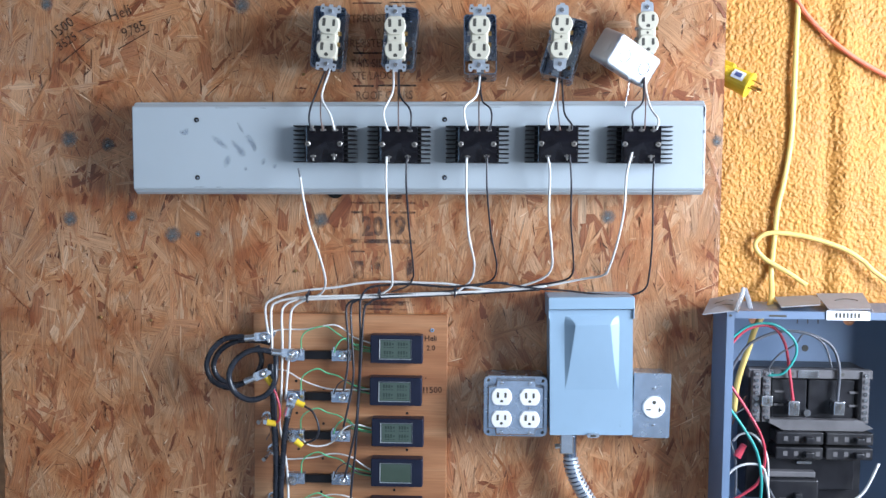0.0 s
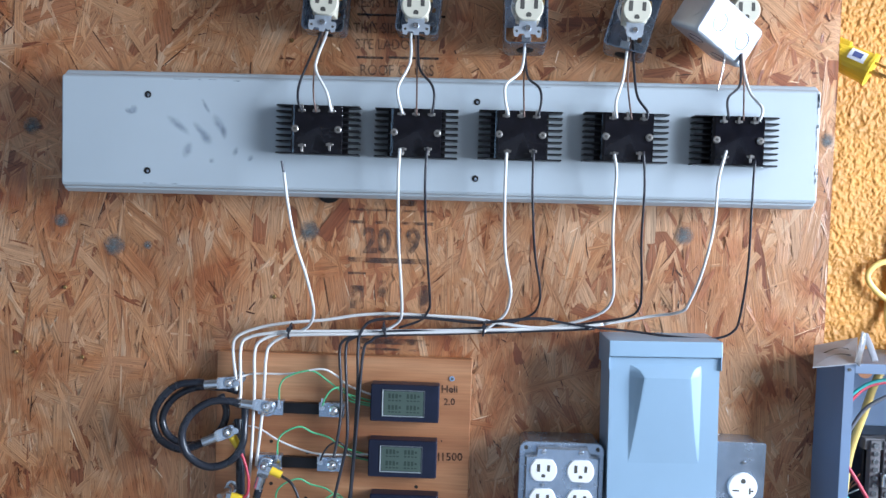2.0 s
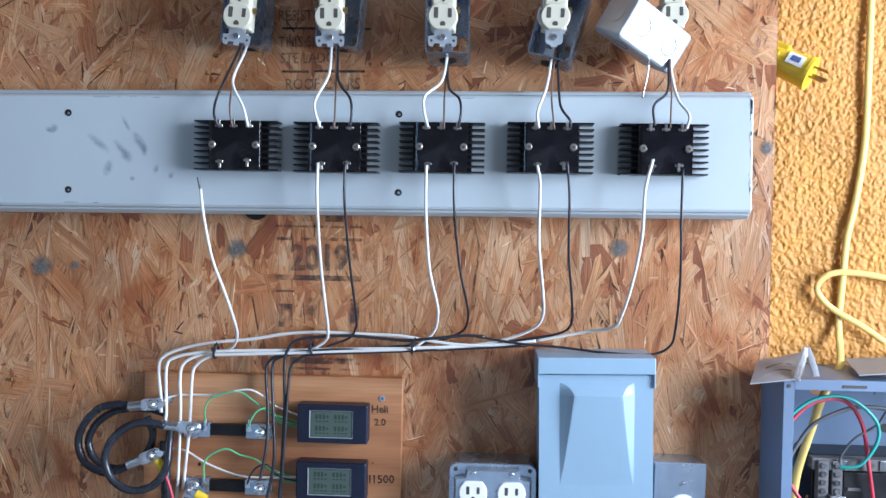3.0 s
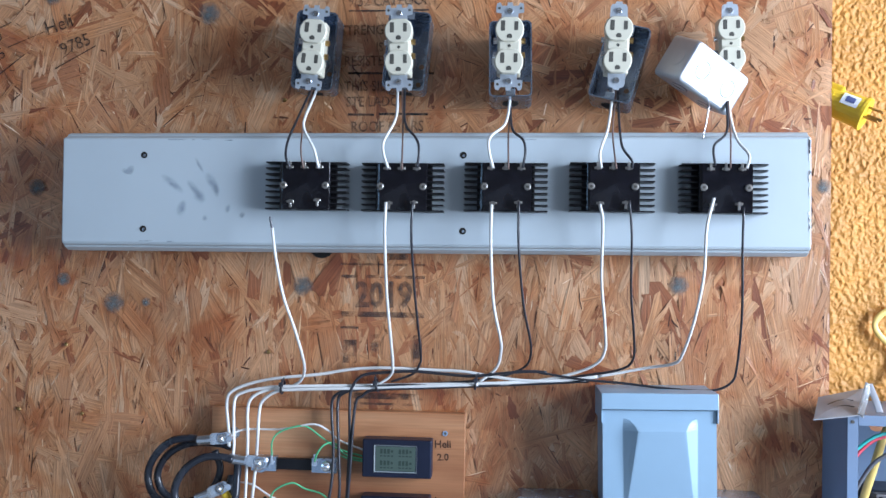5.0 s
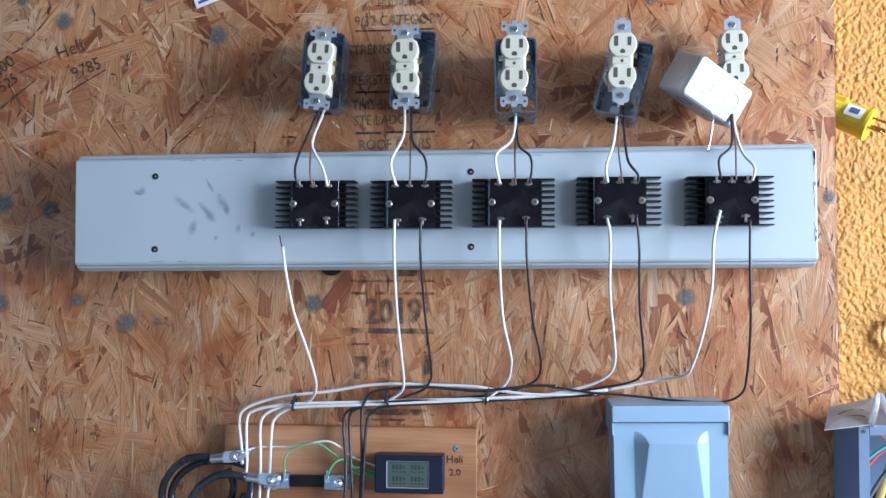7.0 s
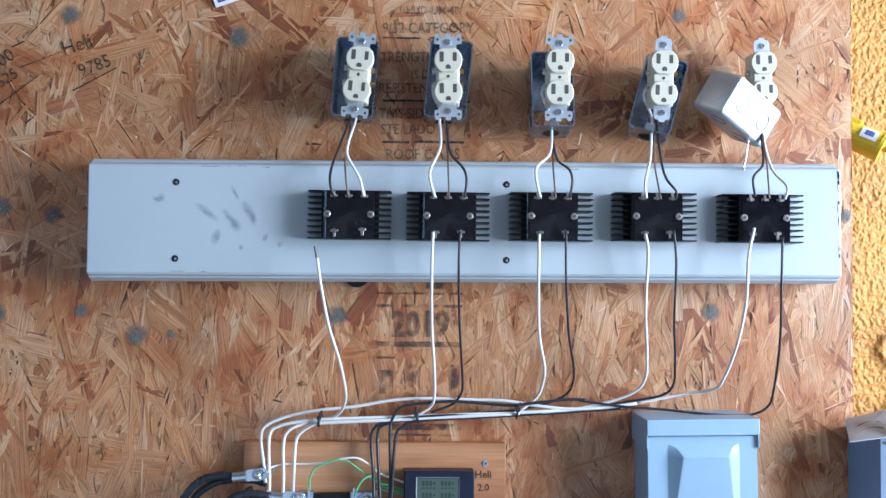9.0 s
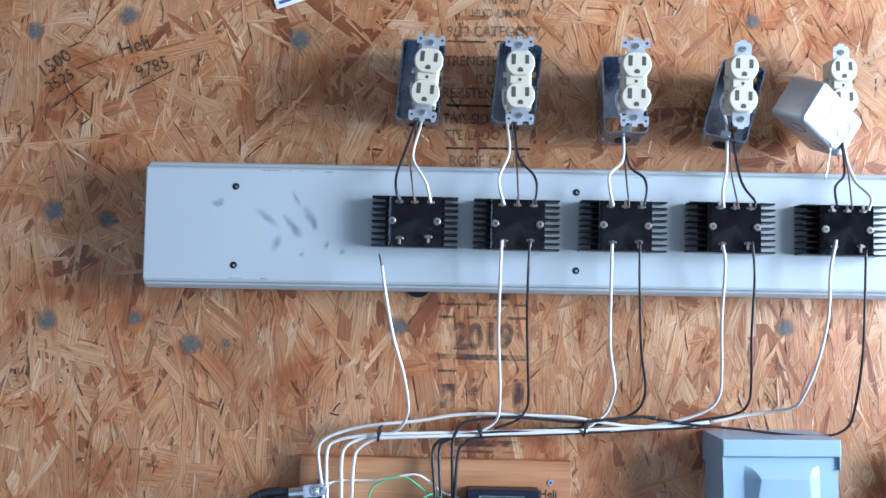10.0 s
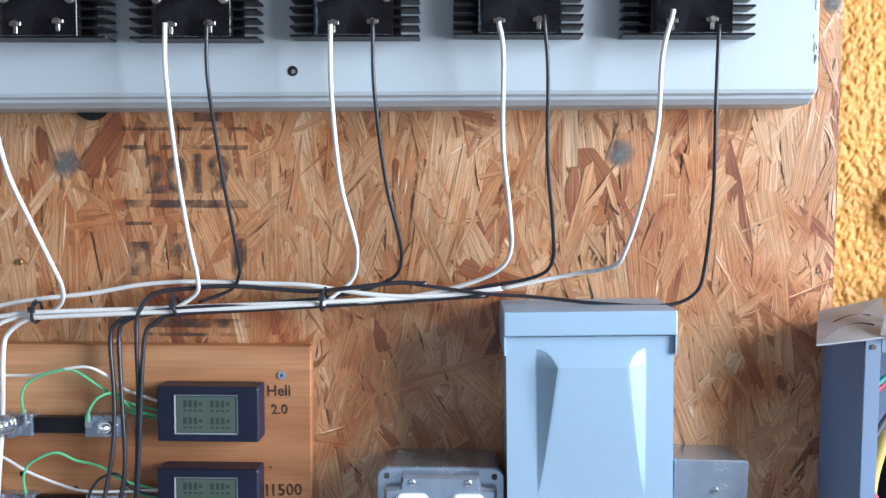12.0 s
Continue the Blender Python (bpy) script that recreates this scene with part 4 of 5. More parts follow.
# the bundle and its drops to the meter board
RUN = "tied bundle of wires"
WB, KB = "white wire of the tied bundle, dropping to the meter board", "black wire of the tied bundle, dropping to the shunts"
for pts in (
    [(-0.299, -0.048, 1.340), (-0.303, -0.038, 1.356), (-0.309, -0.030, 1.393), (-0.302, -0.029, 1.409), (-0.272, -0.027, 1.421), (-0.234, -0.025, 1.428), (-0.189, -0.024, 1.433), (-0.144, -0.024, 1.441), (-0.100, -0.024, 1.444), (-0.040, -0.024, 1.443), (0.004, -0.026, 1.442), (0.040, -0.028, 1.437), (0.084, -0.029, 1.433), (0.130, -0.028, 1.4345), (0.176, -0.027, 1.4405)],
    [(-0.295, -0.046, 1.324), (-0.296, -0.037, 1.340), (-0.298, -0.033, 1.395), (-0.286, -0.032, 1.408), (-0.260, -0.032, 1.414), (-0.234, -0.032, 1.417), (-0.129, -0.030, 1.421), (0.022, -0.032, 1.428), (0.090, -0.028, 1.4315), (0.150, -0.026, 1.4365)],
    [(-0.270, -0.030, 1.029), (-0.271, -0.032, 1.103), (-0.278, -0.033, 1.159), (-0.284, -0.035, 1.195), (-0.281, -0.034, 1.251), (-0.279, -0.033, 1.338), (-0.280, -0.033, 1.383), (-0.275, -0.032, 1.401), (-0.256, -0.030, 1.411), (-0.234, -0.028, 1.414), (-0.129, -0.027, 1.418), (0.022, -0.029, 1.425), (0.084, -0.027, 1.430)],
    [(-0.274, -0.035, 1.238), (-0.272, -0.034, 1.260), (-0.267, -0.032, 1.324), (-0.265, -0.031, 1.382), (-0.259, -0.031, 1.399), (-0.240, -0.034, 1.411), (-0.218, -0.034, 1.4135), (-0.110, -0.034, 1.419), (0.022, -0.034, 1.427)],
):
    wire("white_wire", pts, 0.0021, M_WIRE_W, WB, RUN)
for pts in (
    [(-0.168, -0.050, 1.106), (-0.161, -0.047, 1.138), (-0.150, -0.044, 1.192), (-0.146, -0.041, 1.246), (-0.144, -0.039, 1.300), (-0.143, -0.037, 1.351), (-0.144, -0.036, 1.395), (-0.142, -0.035, 1.417), (-0.129, -0.034, 1.434), (-0.099, -0.031, 1.439), (-0.062, -0.029, 1.441), (-0.026, -0.029, 1.439), (0.011, -0.029, 1.437), (0.048, -0.030, 1.441), (0.084, -0.030, 1.445), (0.110, -0.030, 1.4445)],
    [(-0.170, -0.050, 1.257), (-0.168, -0.047, 1.270), (-0.164, -0.043, 1.301), (-0.164, -0.038, 1.343), (-0.168, -0.034, 1.391), (-0.164, -0.033, 1.407), (-0.147, -0.032, 1.415), (-0.110, -0.031, 1.421), (-0.040, -0.030, 1.4255), (0.022, -0.032, 1.431)],
    [(-0.170, -0.050, 1.195), (-0.161, -0.046, 1.238), (-0.154, -0.043, 1.283), (-0.157, -0.039, 1.344), (-0.160, -0.034, 1.398), (-0.152, -0.033, 1.411), (-0.129, -0.033, 1.417), (-0.084, -0.033, 1.423), (0.022, -0.030, 1.4245), (0.120, -0.025, 1.434)],
    [(-0.159, -0.048, 1.029), (-0.157, -0.047, 1.083), (-0.150, -0.044, 1.156), (-0.146, -0.041, 1.228), (-0.141, -0.040, 1.318), (-0.137, -0.036, 1.394), (-0.128, -0.034, 1.408), (-0.110, -0.034, 1.4165), (-0.040, -0.033, 1.421), (0.062, -0.028, 1.427), (0.164, -0.026, 1.434)],
):
    wire("black_wire", pts, 0.0020, M_WIRE_K, KB, RUN)


def cable_tie(x, z, lean):
    t = thing("cable_tie", (x, -0.029, z), "black cable tie round the wire bundle", "cable tie", "cable ties", turn=(0, lean, 0))
    ring = [(0, 0.0095 * math.cos(a), 0.0088 * math.sin(a)) for a in (2 * math.pi * i / 14 for i in range(15))]
    part("strap", tube(ring, 0.0016, 6, 2), M_WIRE_K, t, smooth=True)
    part("head", box(-0.0028, 0.0028, -0.0125, -0.0085, 0.001, 0.0065, 0.0006), M_WIRE_K, t)
    part("tail", tube([(0, -0.010, 0.005), (0.001, -0.011, 0.010), (0.003, -0.009, 0.013)], 0.0010, 6, 3), M_WIRE_K, t)


cable_tie(-0.235, 1.4165, 6)
cable_tie(-0.110, 1.4225, -14)
cable_tie(0.019, 1.4290, 4)


# ---- meter board ----
board = thing("plywood_board", (-0.1635, 0, 1.386), "orange-brown varnished plywood board with drilled holes, screwed to the wall", "board")
part("panel", box(-0.1695, 0.1695, -0.0185, -0.004, -0.46, 0.0, 0.0008, 1), M_PLY, board)
for x, z in ((-0.258, 1.267), (-0.209, 1.254), (-0.257, 1.210), (-0.210, 1.192), (-0.254, 1.146), (-0.211, 1.130), (-0.063, 1.213), (-0.063, 1.148), (-0.214, 1.070), (-0.085, 1.076), (-0.031, 1.276)):
    part("drilled_hole", outline_prism(disc_pts(0.0024 if x != -0.031 else 0.001, 12, x + 0.1635, z - 1.386), -0.0188, -0.0183), M_DARK, board)
part("screw", rod(bmesh.new(), (0.1435, -0.0185, -0.026), (0.1435, -0.0197, -0.026), 0.0036, 14), M_GALV, board)
part("screw_recess", outline_prism(disc_pts(0.0017, 8, 0.1435, -0.026), -0.0199, -0.0196), M_SLOT, board)
for word, x, z, size in (("Heli", -0.034, 1.341, 0.0135), ("2.0", -0.030, 1.3245, 0.0125), ("I1500", -0.036, 1.2495, 0.0150)):
    text_mesh("handwriting", word, size, M_MARKER, board, (x + 0.1635, -0.0187, z - 1.386), -2, bold=0.0003)


def meter(loc, lit, label):
    m = thing("power_meter", loc, label, "panel meter", "power meters on the board")
    w, h, d = 0.0895, 0.0490, 0.0225
    housing = outline_prism(rounded(w, h, 0.002, 3), 0, d, 0.0016)
    part("housing", housing, M_METER, m)
    sx = -0.0015
    bm = bmesh.new()
    ow, oh, iw, ih = 0.0555, 0.0350, 0.0515, 0.0315
    o = [(sx - ow / 2, oh / 2), (sx + ow / 2, oh / 2), (sx + ow / 2, -oh / 2), (sx - ow / 2, -oh / 2)]
    n = [(sx - iw / 2, ih / 2), (sx + iw / 2, ih / 2), (sx + iw / 2, -ih / 2), (sx - iw / 2, -ih / 2)]
    vo = [bm.verts.new((x, -0.0008, z)) for x, z in o]
    vi = [bm.verts.new((x, 0.0004, z)) for x, z in n]
    vb = [bm.verts.new((x, 0.0012, z)) for x, z in o]
    for i in range(4):
        bm.faces.new((vo[i], vo[(i + 1) % 4], vi[(i + 1) % 4], vi[i]))
        bm.faces.new((vo[i], vb[i], vb[(i + 1) % 4], vo[(i + 1) % 4]))
    bmesh.ops.recalc_face_normals(bm, faces=bm.faces)
    part("bezel", bm, M_BEZEL, m)
    screen = part("screen", box(sx - iw / 2, sx + iw / 2, -0.0003, 0.0012, -ih / 2, ih / 2), M_LCD, m)
    if lit:
        for cx in (-0.012, 0.012):
            for cz, hh in ((0.0095, 0.006), (0.0035, 0.0016), (-0.0055, 0.006), (-0.0115, 0.0016)):
                for k in range(4):
                    x = sx + cx - 0.008 + k * 0.0046
                    if k == 3 and hh > 0.002:
                        hh *= 0.5
                    part("reading_bar", box(x, x + 0.0030, -0.0005, -0.0002, cz - hh / 2, cz + hh / 2), M_LCD_SEG, screen)
    return m


METER = "black panel power meter with grey-green display, set on the board"
for i, (x, z) in enumerate(((-0.0805, 1.3295), (-0.0815, 1.2560), (-0.0780, 1.1840), (-0.0790, 1.1135), (-0.0800, 1.0420))):
    meter((x, -0.0415, z), i != 3, METER if i != 3 else "black panel power meter with blank display, set on the board")


def hex_bolt(name, parent, x, z, y, r=0.0062, tilt=(0, 0)):
    """Washer, nut with chamfered crown and the rounded end of the stud."""
    tx, tz = tilt
    w = part("washer", rod(bmesh.new(), (x, y + 0.002, z), (x, y, z), r * 1.38, 18, r * 1.28), M_GALV, parent)
    bm = rod(bmesh.new(), (x, y, z), (x + tx, y - 0.0042, z + tz), r, 6)
    rod(bm, (x + tx, y - 0.0042, z + tz), (x + tx * 1.3, y - 0.0056, z + tz * 1.3), r * 0.94, 12, r * 0.68)
    rod(bm, (x + tx * 1.3, y - 0.0056, z + tz * 1.3), (x + tx * 2, y - 0.0100, z + tz * 2), r * 0.52, 12, r * 0.48)
    rod(bm, (x + tx * 2, y - 0.0100, z + tz * 2), (x + tx * 2.2, y - 0.0112, z + tz * 2.2), r * 0.48, 12, r * 0.2)
    return part(name, bm, M_STEEL, parent)


def shunt(x, z):
    """Two blocks joined by a black resistance bar; the origin lies midway between them."""
    s = thing("shunt", (x, -0.0185, z), "current shunt, steel end blocks and black bar, on the board", "shunt", "shunts on the board")
    for k in (-1, 1):
        b = part("end_block", box(min(k * 0.0235, k * 0.057), max(k * 0.0235, k * 0.057), -0.0125, -0.0005, -0.0098, 0.0098, 0.0008), M_GALV, s)
        hex_bolt("bolt", b, k * 0.0435, -0.001 + 0.001 * k, -0.0145, 0.0072, (0.0012 * k, 0.0006))
        bm = rod(bmesh.new(), (k * 0.0285, -0.0125, 0.003), (k * 0.0285, -0.016, 0.003), 0.0034, 12)
        block(bm, k * 0.0285 - 0.0016, k * 0.0285 + 0.0016, -0.0165, -0.0145, 0.002, 0.016, 0.0004, 1)
        part("terminal", bm, M_STEEL, b)
    part("resistance_bar", box(-0.0235, 0.0235, -0.0105, -0.002, -0.0072, 0.0072, 0.0006), M_BLACK, s)
    return s


SHUNTS = ((-0.2175, 1.315), (-0.2180, 1.2425), (-0.2185, 1.1735), (-0.2175, 1.0965), (-0.2180, 1.024))
for x, z in SHUNTS:
    shunt(x, z)


# sense wires between shunts and meters
for i, (x, z) in enumerate(SHUNTS):
    dx, dz = x + 0.2175, z - 1.315
    tag = "sense leads of the meters"

    def at(pts):
        return [(px + dx, py, pz + dz) for px, py, pz in pts]

    wire("green_wire", at([(-0.245, -0.038, 1.328), (-0.244, -0.042, 1.346), (-0.236, -0.042, 1.358), (-0.216, -0.040, 1.366), (-0.200, -0.036, 1.366 if i == 0 else 1.358), (-0.180, -0.033, 1.352), (-0.160, -0.030, 1.338), (-0.124, -0.028, 1.328)]), 0.0012, M_GREEN, "thin green sense lead from shunt to meter", tag)
    wire("green_wire", at([(-0.188, -0.040, 1.322), (-0.184, -0.044, 1.333), (-0.176, -0.042, 1.344), (-0.163, -0.036, 1.346), (-0.149, -0.033, 1.331), (-0.122, -0.030, 1.324)]), 0.0012, M_GREEN if i in (0, 2) else M_WIRE_K, "thin sense lead looping from shunt to meter", tag)
    wire("green_wire", at([(-0.160, -0.028, 1.330), (-0.146, -0.028, 1.325), (-0.122, -0.028, 1.321)]), 0.0011, M_GREEN, "thin green lead behind the meter", tag)
    if i == 0:
        wire("white_wire", [(-0.303, -0.035, 1.353), (-0.282, -0.030, 1.359), (-0.246, -0.030, 1.360), (-0.227, -0.036, 1.363), (-0.191, -0.038, 1.370), (-0.172, -0.035, 1.362), (-0.156, -0.033, 1.349), (-0.122, -0.030, 1.336)], 0.0013, M_WIRE_W, "thin white sense lead arching to the meter", tag)
    elif i == 1:
        wire("white_wire", [(-0.303, -0.030, 1.290), (-0.275, -0.028, 1.287), (-0.248, -0.028, 1.272), (-0.220, -0.028, 1.261), (-0.193, -0.034, 1.257), (-0.156, -0.030, 1.256), (-0.122, -0.030, 1.258)], 0.0013, M_WIRE_W, "thin white sense lead crossing to the meter", tag)
    elif i == 2:
        wire("white_wire", [(-0.243, -0.040, 1.170), (-0.232, -0.040, 1.160), (-0.212, -0.036, 1.157), (-0.190, -0.033, 1.165), (-0.170, -0.040, 1.190), (-0.150, -0.036, 1.196), (-0.122, -0.030, 1.188)], 0.0013, M_WIRE_W, "thin white sense lead under the shunt", tag)
    else:
        wire("white_wire", at([(-0.290, -0.028, 1.349), (-0.262, -0.028, 1.349), (-0.225, -0.032, 1.354), (-0.190, -0.034, 1.362), (-0.160, -0.034, 1.357), (-0.140, -0.032, 1.343), (-0.120, -0.030, 1.330)]), 0.0013, M_WIRE_W, "thin white sense lead arching to the meter", tag)


# ---- battery cables, lugs and crimps ----
BATT = "heavy black cables"
wire("battery_cable", [(-0.334, -0.046, 1.346), (-0.352, -0.046, 1.348), (-0.378, -0.046, 1.343), (-0.400, -0.044, 1.322), (-0.408, -0.044, 1.297), (-0.398, -0.046, 1.272), (-0.372, -0.048, 1.260), (-0.352, -0.049, 1.265), (-0.334, -0.049, 1.273)], 0.0050, M_CABLE, "heavy black cable curled between two lugs", BATT, "cable")
wire("battery_cable", [(-0.300, -0.034, 1.336), (-0.322, -0.032, 1.340), (-0.359, -0.032, 1.338), (-0.387, -0.032, 1.322), (-0.400, -0.032, 1.296), (-0.389, -0.034, 1.272), (-0.359, -0.034, 1.262), (-0.326, -0.032, 1.280), (-0.316, -0.030, 1.306), (-0.324, -0.030, 1.330)], 0.0050, M_CABLE, "heavy black cable coiled behind another", BATT, "cable")
wire("battery_cable", [(-0.293, -0.052, 1.3235), (-0.308, -0.054, 1.327), (-0.330, -0.058, 1.326), (-0.352, -0.062, 1.311), (-0.364, -0.064, 1.285), (-0.355, -0.064, 1.257), (-0.330, -0.063, 1.243), (-0.303, -0.061, 1.250), (-0.287, -0.060, 1.272), (-0.286, -0.054, 1.298), (-0.288, -0.044, 1.318)], 0.0050, M_CABLE, "heavy black cable looped once before its lug", BATT, "cable")
wire("battery_cable", [(-0.298, -0.036, 1.300), (-0.296, -0.040, 1.284), (-0.293, -0.044, 1.262), (-0.292, -0.046, 1.235), (-0.291, -0.044, 1.189), (-0.288, -0.042, 1.124), (-0.291, -0.040, 1.010)], 0.0060, M_CABLE, "heavy black cable running down the board", BATT, "cable")
wire("battery_cable", [(-0.2665, -0.048, 1.212), (-0.271, -0.048, 1.191), (-0.2755, -0.045, 1.144), (-0.280, -0.043, 1.087), (-0.281, -0.040, 1.010)], 0.0052, M_CABLE, "heavy black cable running down from a shunt lug", BATT, "cable")


def lug(a, b, label):
    """A crimped copper lug: a barrel from a, a flat tongue with a bolt at b."""
    a, b = Vector(a), Vector(b)
    d = (b - a).normalized()
    lg = thing("cable_lug", tuple(b), label, "cable lug", "cable lugs")
    ang = math.degrees(math.atan2(-d.z, d.x))
    lg.matrix_basis = pose(*b, 0, ang, 0)
    ln = (b - a).length
    bm = rod(bmesh.new(), (-ln, 0.0, 0), (-ln * 0.45, 0.0, 0), 0.0068, 14)
    part("barrel", bm, M_STEEL, lg, smooth=False)
    part("tongue", outline_prism(rounded(0.030, 0.0155, 0.006, 4, -0.004, 0), 0.002, 0.0045, 0.0006), M_STEEL, lg)
    hex_bolt("bolt", lg, 0, 0, 0.000, 0.0060, (0.001, 0.0006))
    return lg


lug((-0.340, -0.046, 1.346), (-0.309, -0.048, 1.3495), "tinned cable lug bolted at the board's edge")
lug((-0.340, -0.049, 1.271), (-0.309, -0.050, 1.285), "tinned cable lug bolted at the board's edge")
lug((-0.298, -0.053, 1.3235), (-0.260, -0.046, 1.3195), "tinned cable lug on a shunt")
lug((-0.268, -0.048, 1.212), (-0.2600, -0.046, 1.2415), "tinned cable lug on a shunt")


def post(x, z, dx, dz):
    p = thing("terminal_post", (x, -0.0185, z), "steel bolt standing out of the board with a nut", "bolt", "terminal posts")
    part("nut", rod(bmesh.new(), (0, 0, 0), (dx * 0.3, -0.012, dz * 0.3), 0.0062, 6), M_STEEL, p)
    part("shank", rod(bmesh.new(), (dx * 0.3, -0.012, dz * 0.3), (dx, -0.034, dz), 0.0040, 12), M_STEEL, p)
    part("washer", rod(bmesh.new(), (0, 0.0, 0), (0, -0.002, 0), 0.0085, 16), M_STEEL, p)


post(-0.309, 1.204, -0.008, -0.003)
post(-0.300, 1.146, -0.008, -0.010)
post(-0.302, 1.352, 0.004, -0.002)
post(-0.302, 1.288, 0.004, 0.000)
post(-0.300, 1.060, -0.008, -0.006)


def crimp(x, z, ang, y=-0.052):
    c = thing("crimp_terminal", (x, y, z), "yellow insulated ring crimp terminal", "crimp terminal", "yellow crimps", turn=(0, ang, 0))
    part("sleeve", rod(bmesh.new(), (-0.0075, 0, 0), (0.0075, 0, 0), 0.0056, 14, 0.0048), M_YELLOW, c, smooth=False)
    part("ring", box(-0.015, -0.007, -0.0012, 0.0012, -0.0045, 0.0045, 0.001), M_STEEL, c)


crimp(-0.298, 1.274, 58)
crimp(-0.294, 1.2005, 8)
crimp(-0.2440, 1.2350, 24)
crimp(-0.2465, 1.1655, 38)
wire("red_wire", [(-0.294, -0.054, 1.267), (-0.285, -0.056, 1.251), (-0.279, -0.056, 1.228), (-0.280, -0.055, 1.208), (-0.288, -0.052, 1.200)], 0.0019, M_RED, "red insulated jumper wire between crimps")
wire("black_wire", [(-0.238, -0.050, 1.231), (-0.222, -0.054, 1.221), (-0.212, -0.056, 1.197), (-0.217, -0.055, 1.176), (-0.240, -0.051, 1.164)], 0.0019, M_WIRE_K, "thin black jumper wire between crimps")
wire("bare_wire", [(-0.305, -0.036, 1.196), (-0.300, -0.034, 1.182), (-0.308, -0.032, 1.165)], 0.0010, M_WIRE_B, "thin brown lead between terminal posts")
wire("bare_wire", [(-0.300, -0.036, 1.146), (-0.294, -0.036, 1.140), (-0.288, -0.034, 1.133)], 0.0016, M_STEEL, "short tinned lead at a terminal post")


# ---- disconnect switch box ----
def disconnect():
    cx, cz = 0.2475, 1.303
    d = thing("disconnect_box", (cx, 0, cz), "blue-grey enamelled steel disconnect box with raised front panel", "electrical box", turn=(0, -1.1, 0))
    x0, x1, z0, z1 = -0.0675, 0.0675, -0.1055, 0.108
    part("body", box(x0, x1, -0.068, -0.001, z0, z1, 0.0015), M_GREYBOX, d)
    bm = bmesh.new()
    yf = -0.0755
    fx0, fx1, ft, fb = -0.0435, 0.0455, 0.0945, -0.0295
    zs = [z0 - 0.001, -0.08, -0.05, fb - 0.0005] + [fb + (ft - 0.0145 - fb) * k / 20 for k in range(21)] + [ft - 0.0145 + 0.0145 * k / 5 for k in range(1, 6)] + [ft + 0.0006, z1 - 0.004]
    vg = []
    for z in zs:
        k = min(1.0, max(0.0, (z - fb) / (ft - fb)))
        top = min(1.0, max(0.0, (ft - z) / 0.0145))
        rise = 0.0115 * min(1.0, k ** 1.1 * 1.06) * top
        left = 0.0195 * k ** 0.85 * top ** 0.5 + 0.0004
        right = 0.0170 * k ** 0.75 * top ** 0.5 + 0.0004
        a, b = fx0 + left, fx1 - right
        cols = [(x0 - 0.001, 0), (x0 + 0.004, 0), (fx0 - 0.0012, 0), (fx0, 0.03), (fx0 + left * 0.5, 0.52), (fx0 + left * 0.92, 0.97), (a + 0.001, 1), (a * 0.65 + b * 0.35, 1), (a * 0.35 + b * 0.65, 1), (b - 0.001, 1), (fx1 - right * 0.92, 0.97), (fx1 - right * 0.5, 0.52), (fx1, 0.03), (fx1 + 0.0012, 0), (x1 - 0.004, 0), (x1 + 0.001, 0)]
        vg.append([bm.verts.new((x, yf - rise * f, z)) for x, f in cols])
    xs = cols
    for a, b in zip(vg, vg[1:]):
        for i in range(len(xs) - 1):
            bm.faces.new((a[i], a[i + 1], b[i + 1], b[i]))
    edge = [vg[0][i] for i in range(len(xs))] + [r[-1] for r in vg[1:]] + [vg[-1][i] for i in range(len(xs) - 2, -1, -1)] + [r[0] for r in vg[-2:0:-1]]
    back = [bm.verts.new((v.co.x, -0.066, v.co.z)) for v in edge]
    n = len(edge)
    for i in range(n):
        bm.faces.new((edge[i], back[i], back[(i + 1) % n], edge[(i + 1) % n]))
    bmesh.ops.recalc_face_normals(bm, faces=bm.faces)
    cover = part("cover", bm, M_GREYBOX, d)
    bm = box(x0 - 0.0030, x1 + 0.0030, -0.0815, -0.001, 0.1055, 0.1255, 0.0012)
    block(bm, x0 - 0.0030, x0 - 0.0014, -0.079, -0.001, 0.089, 0.1065, 0.0004, 1)
    block(bm, x1 + 0.0014, x1 + 0.0030, -0.079, -0.001, 0.089, 0.1065, 0.0004, 1)
    part("hood", bm, M_GREYBOX, d)
    latch = outline_prism(rounded(0.021, 0.008, 0.0035, 4, 0.003, -0.1065), -0.0795, -0.0765, 0.0006)
    part("latch", latch, M_STEEL, d)
    part("latch_hole", outline_prism(rounded(0.010, 0.004, 0.0018, 3, 0.003, -0.1068), -0.0798, -0.0794), M_SLOT, d)
    part("stain", box(0.0475, 0.0485, -0.0759, -0.0756, -0.094, -0.082), M_SCUFF, cover, "small dark scratch")
    return d


disconnect()


def screw_head(parent, x, z, y, r=0.0032):
    s = part("screw", rod(bmesh.new(), (x, y, z), (x, y - 0.0016, z), r, 12, r * 0.8), M_STEEL, parent)
    part("screw_slot", box(x - r * 0.7, x + r * 0.7, y - 0.0019, y - 0.0015, z - 0.0004, z + 0.0004), M_SLOT, s)


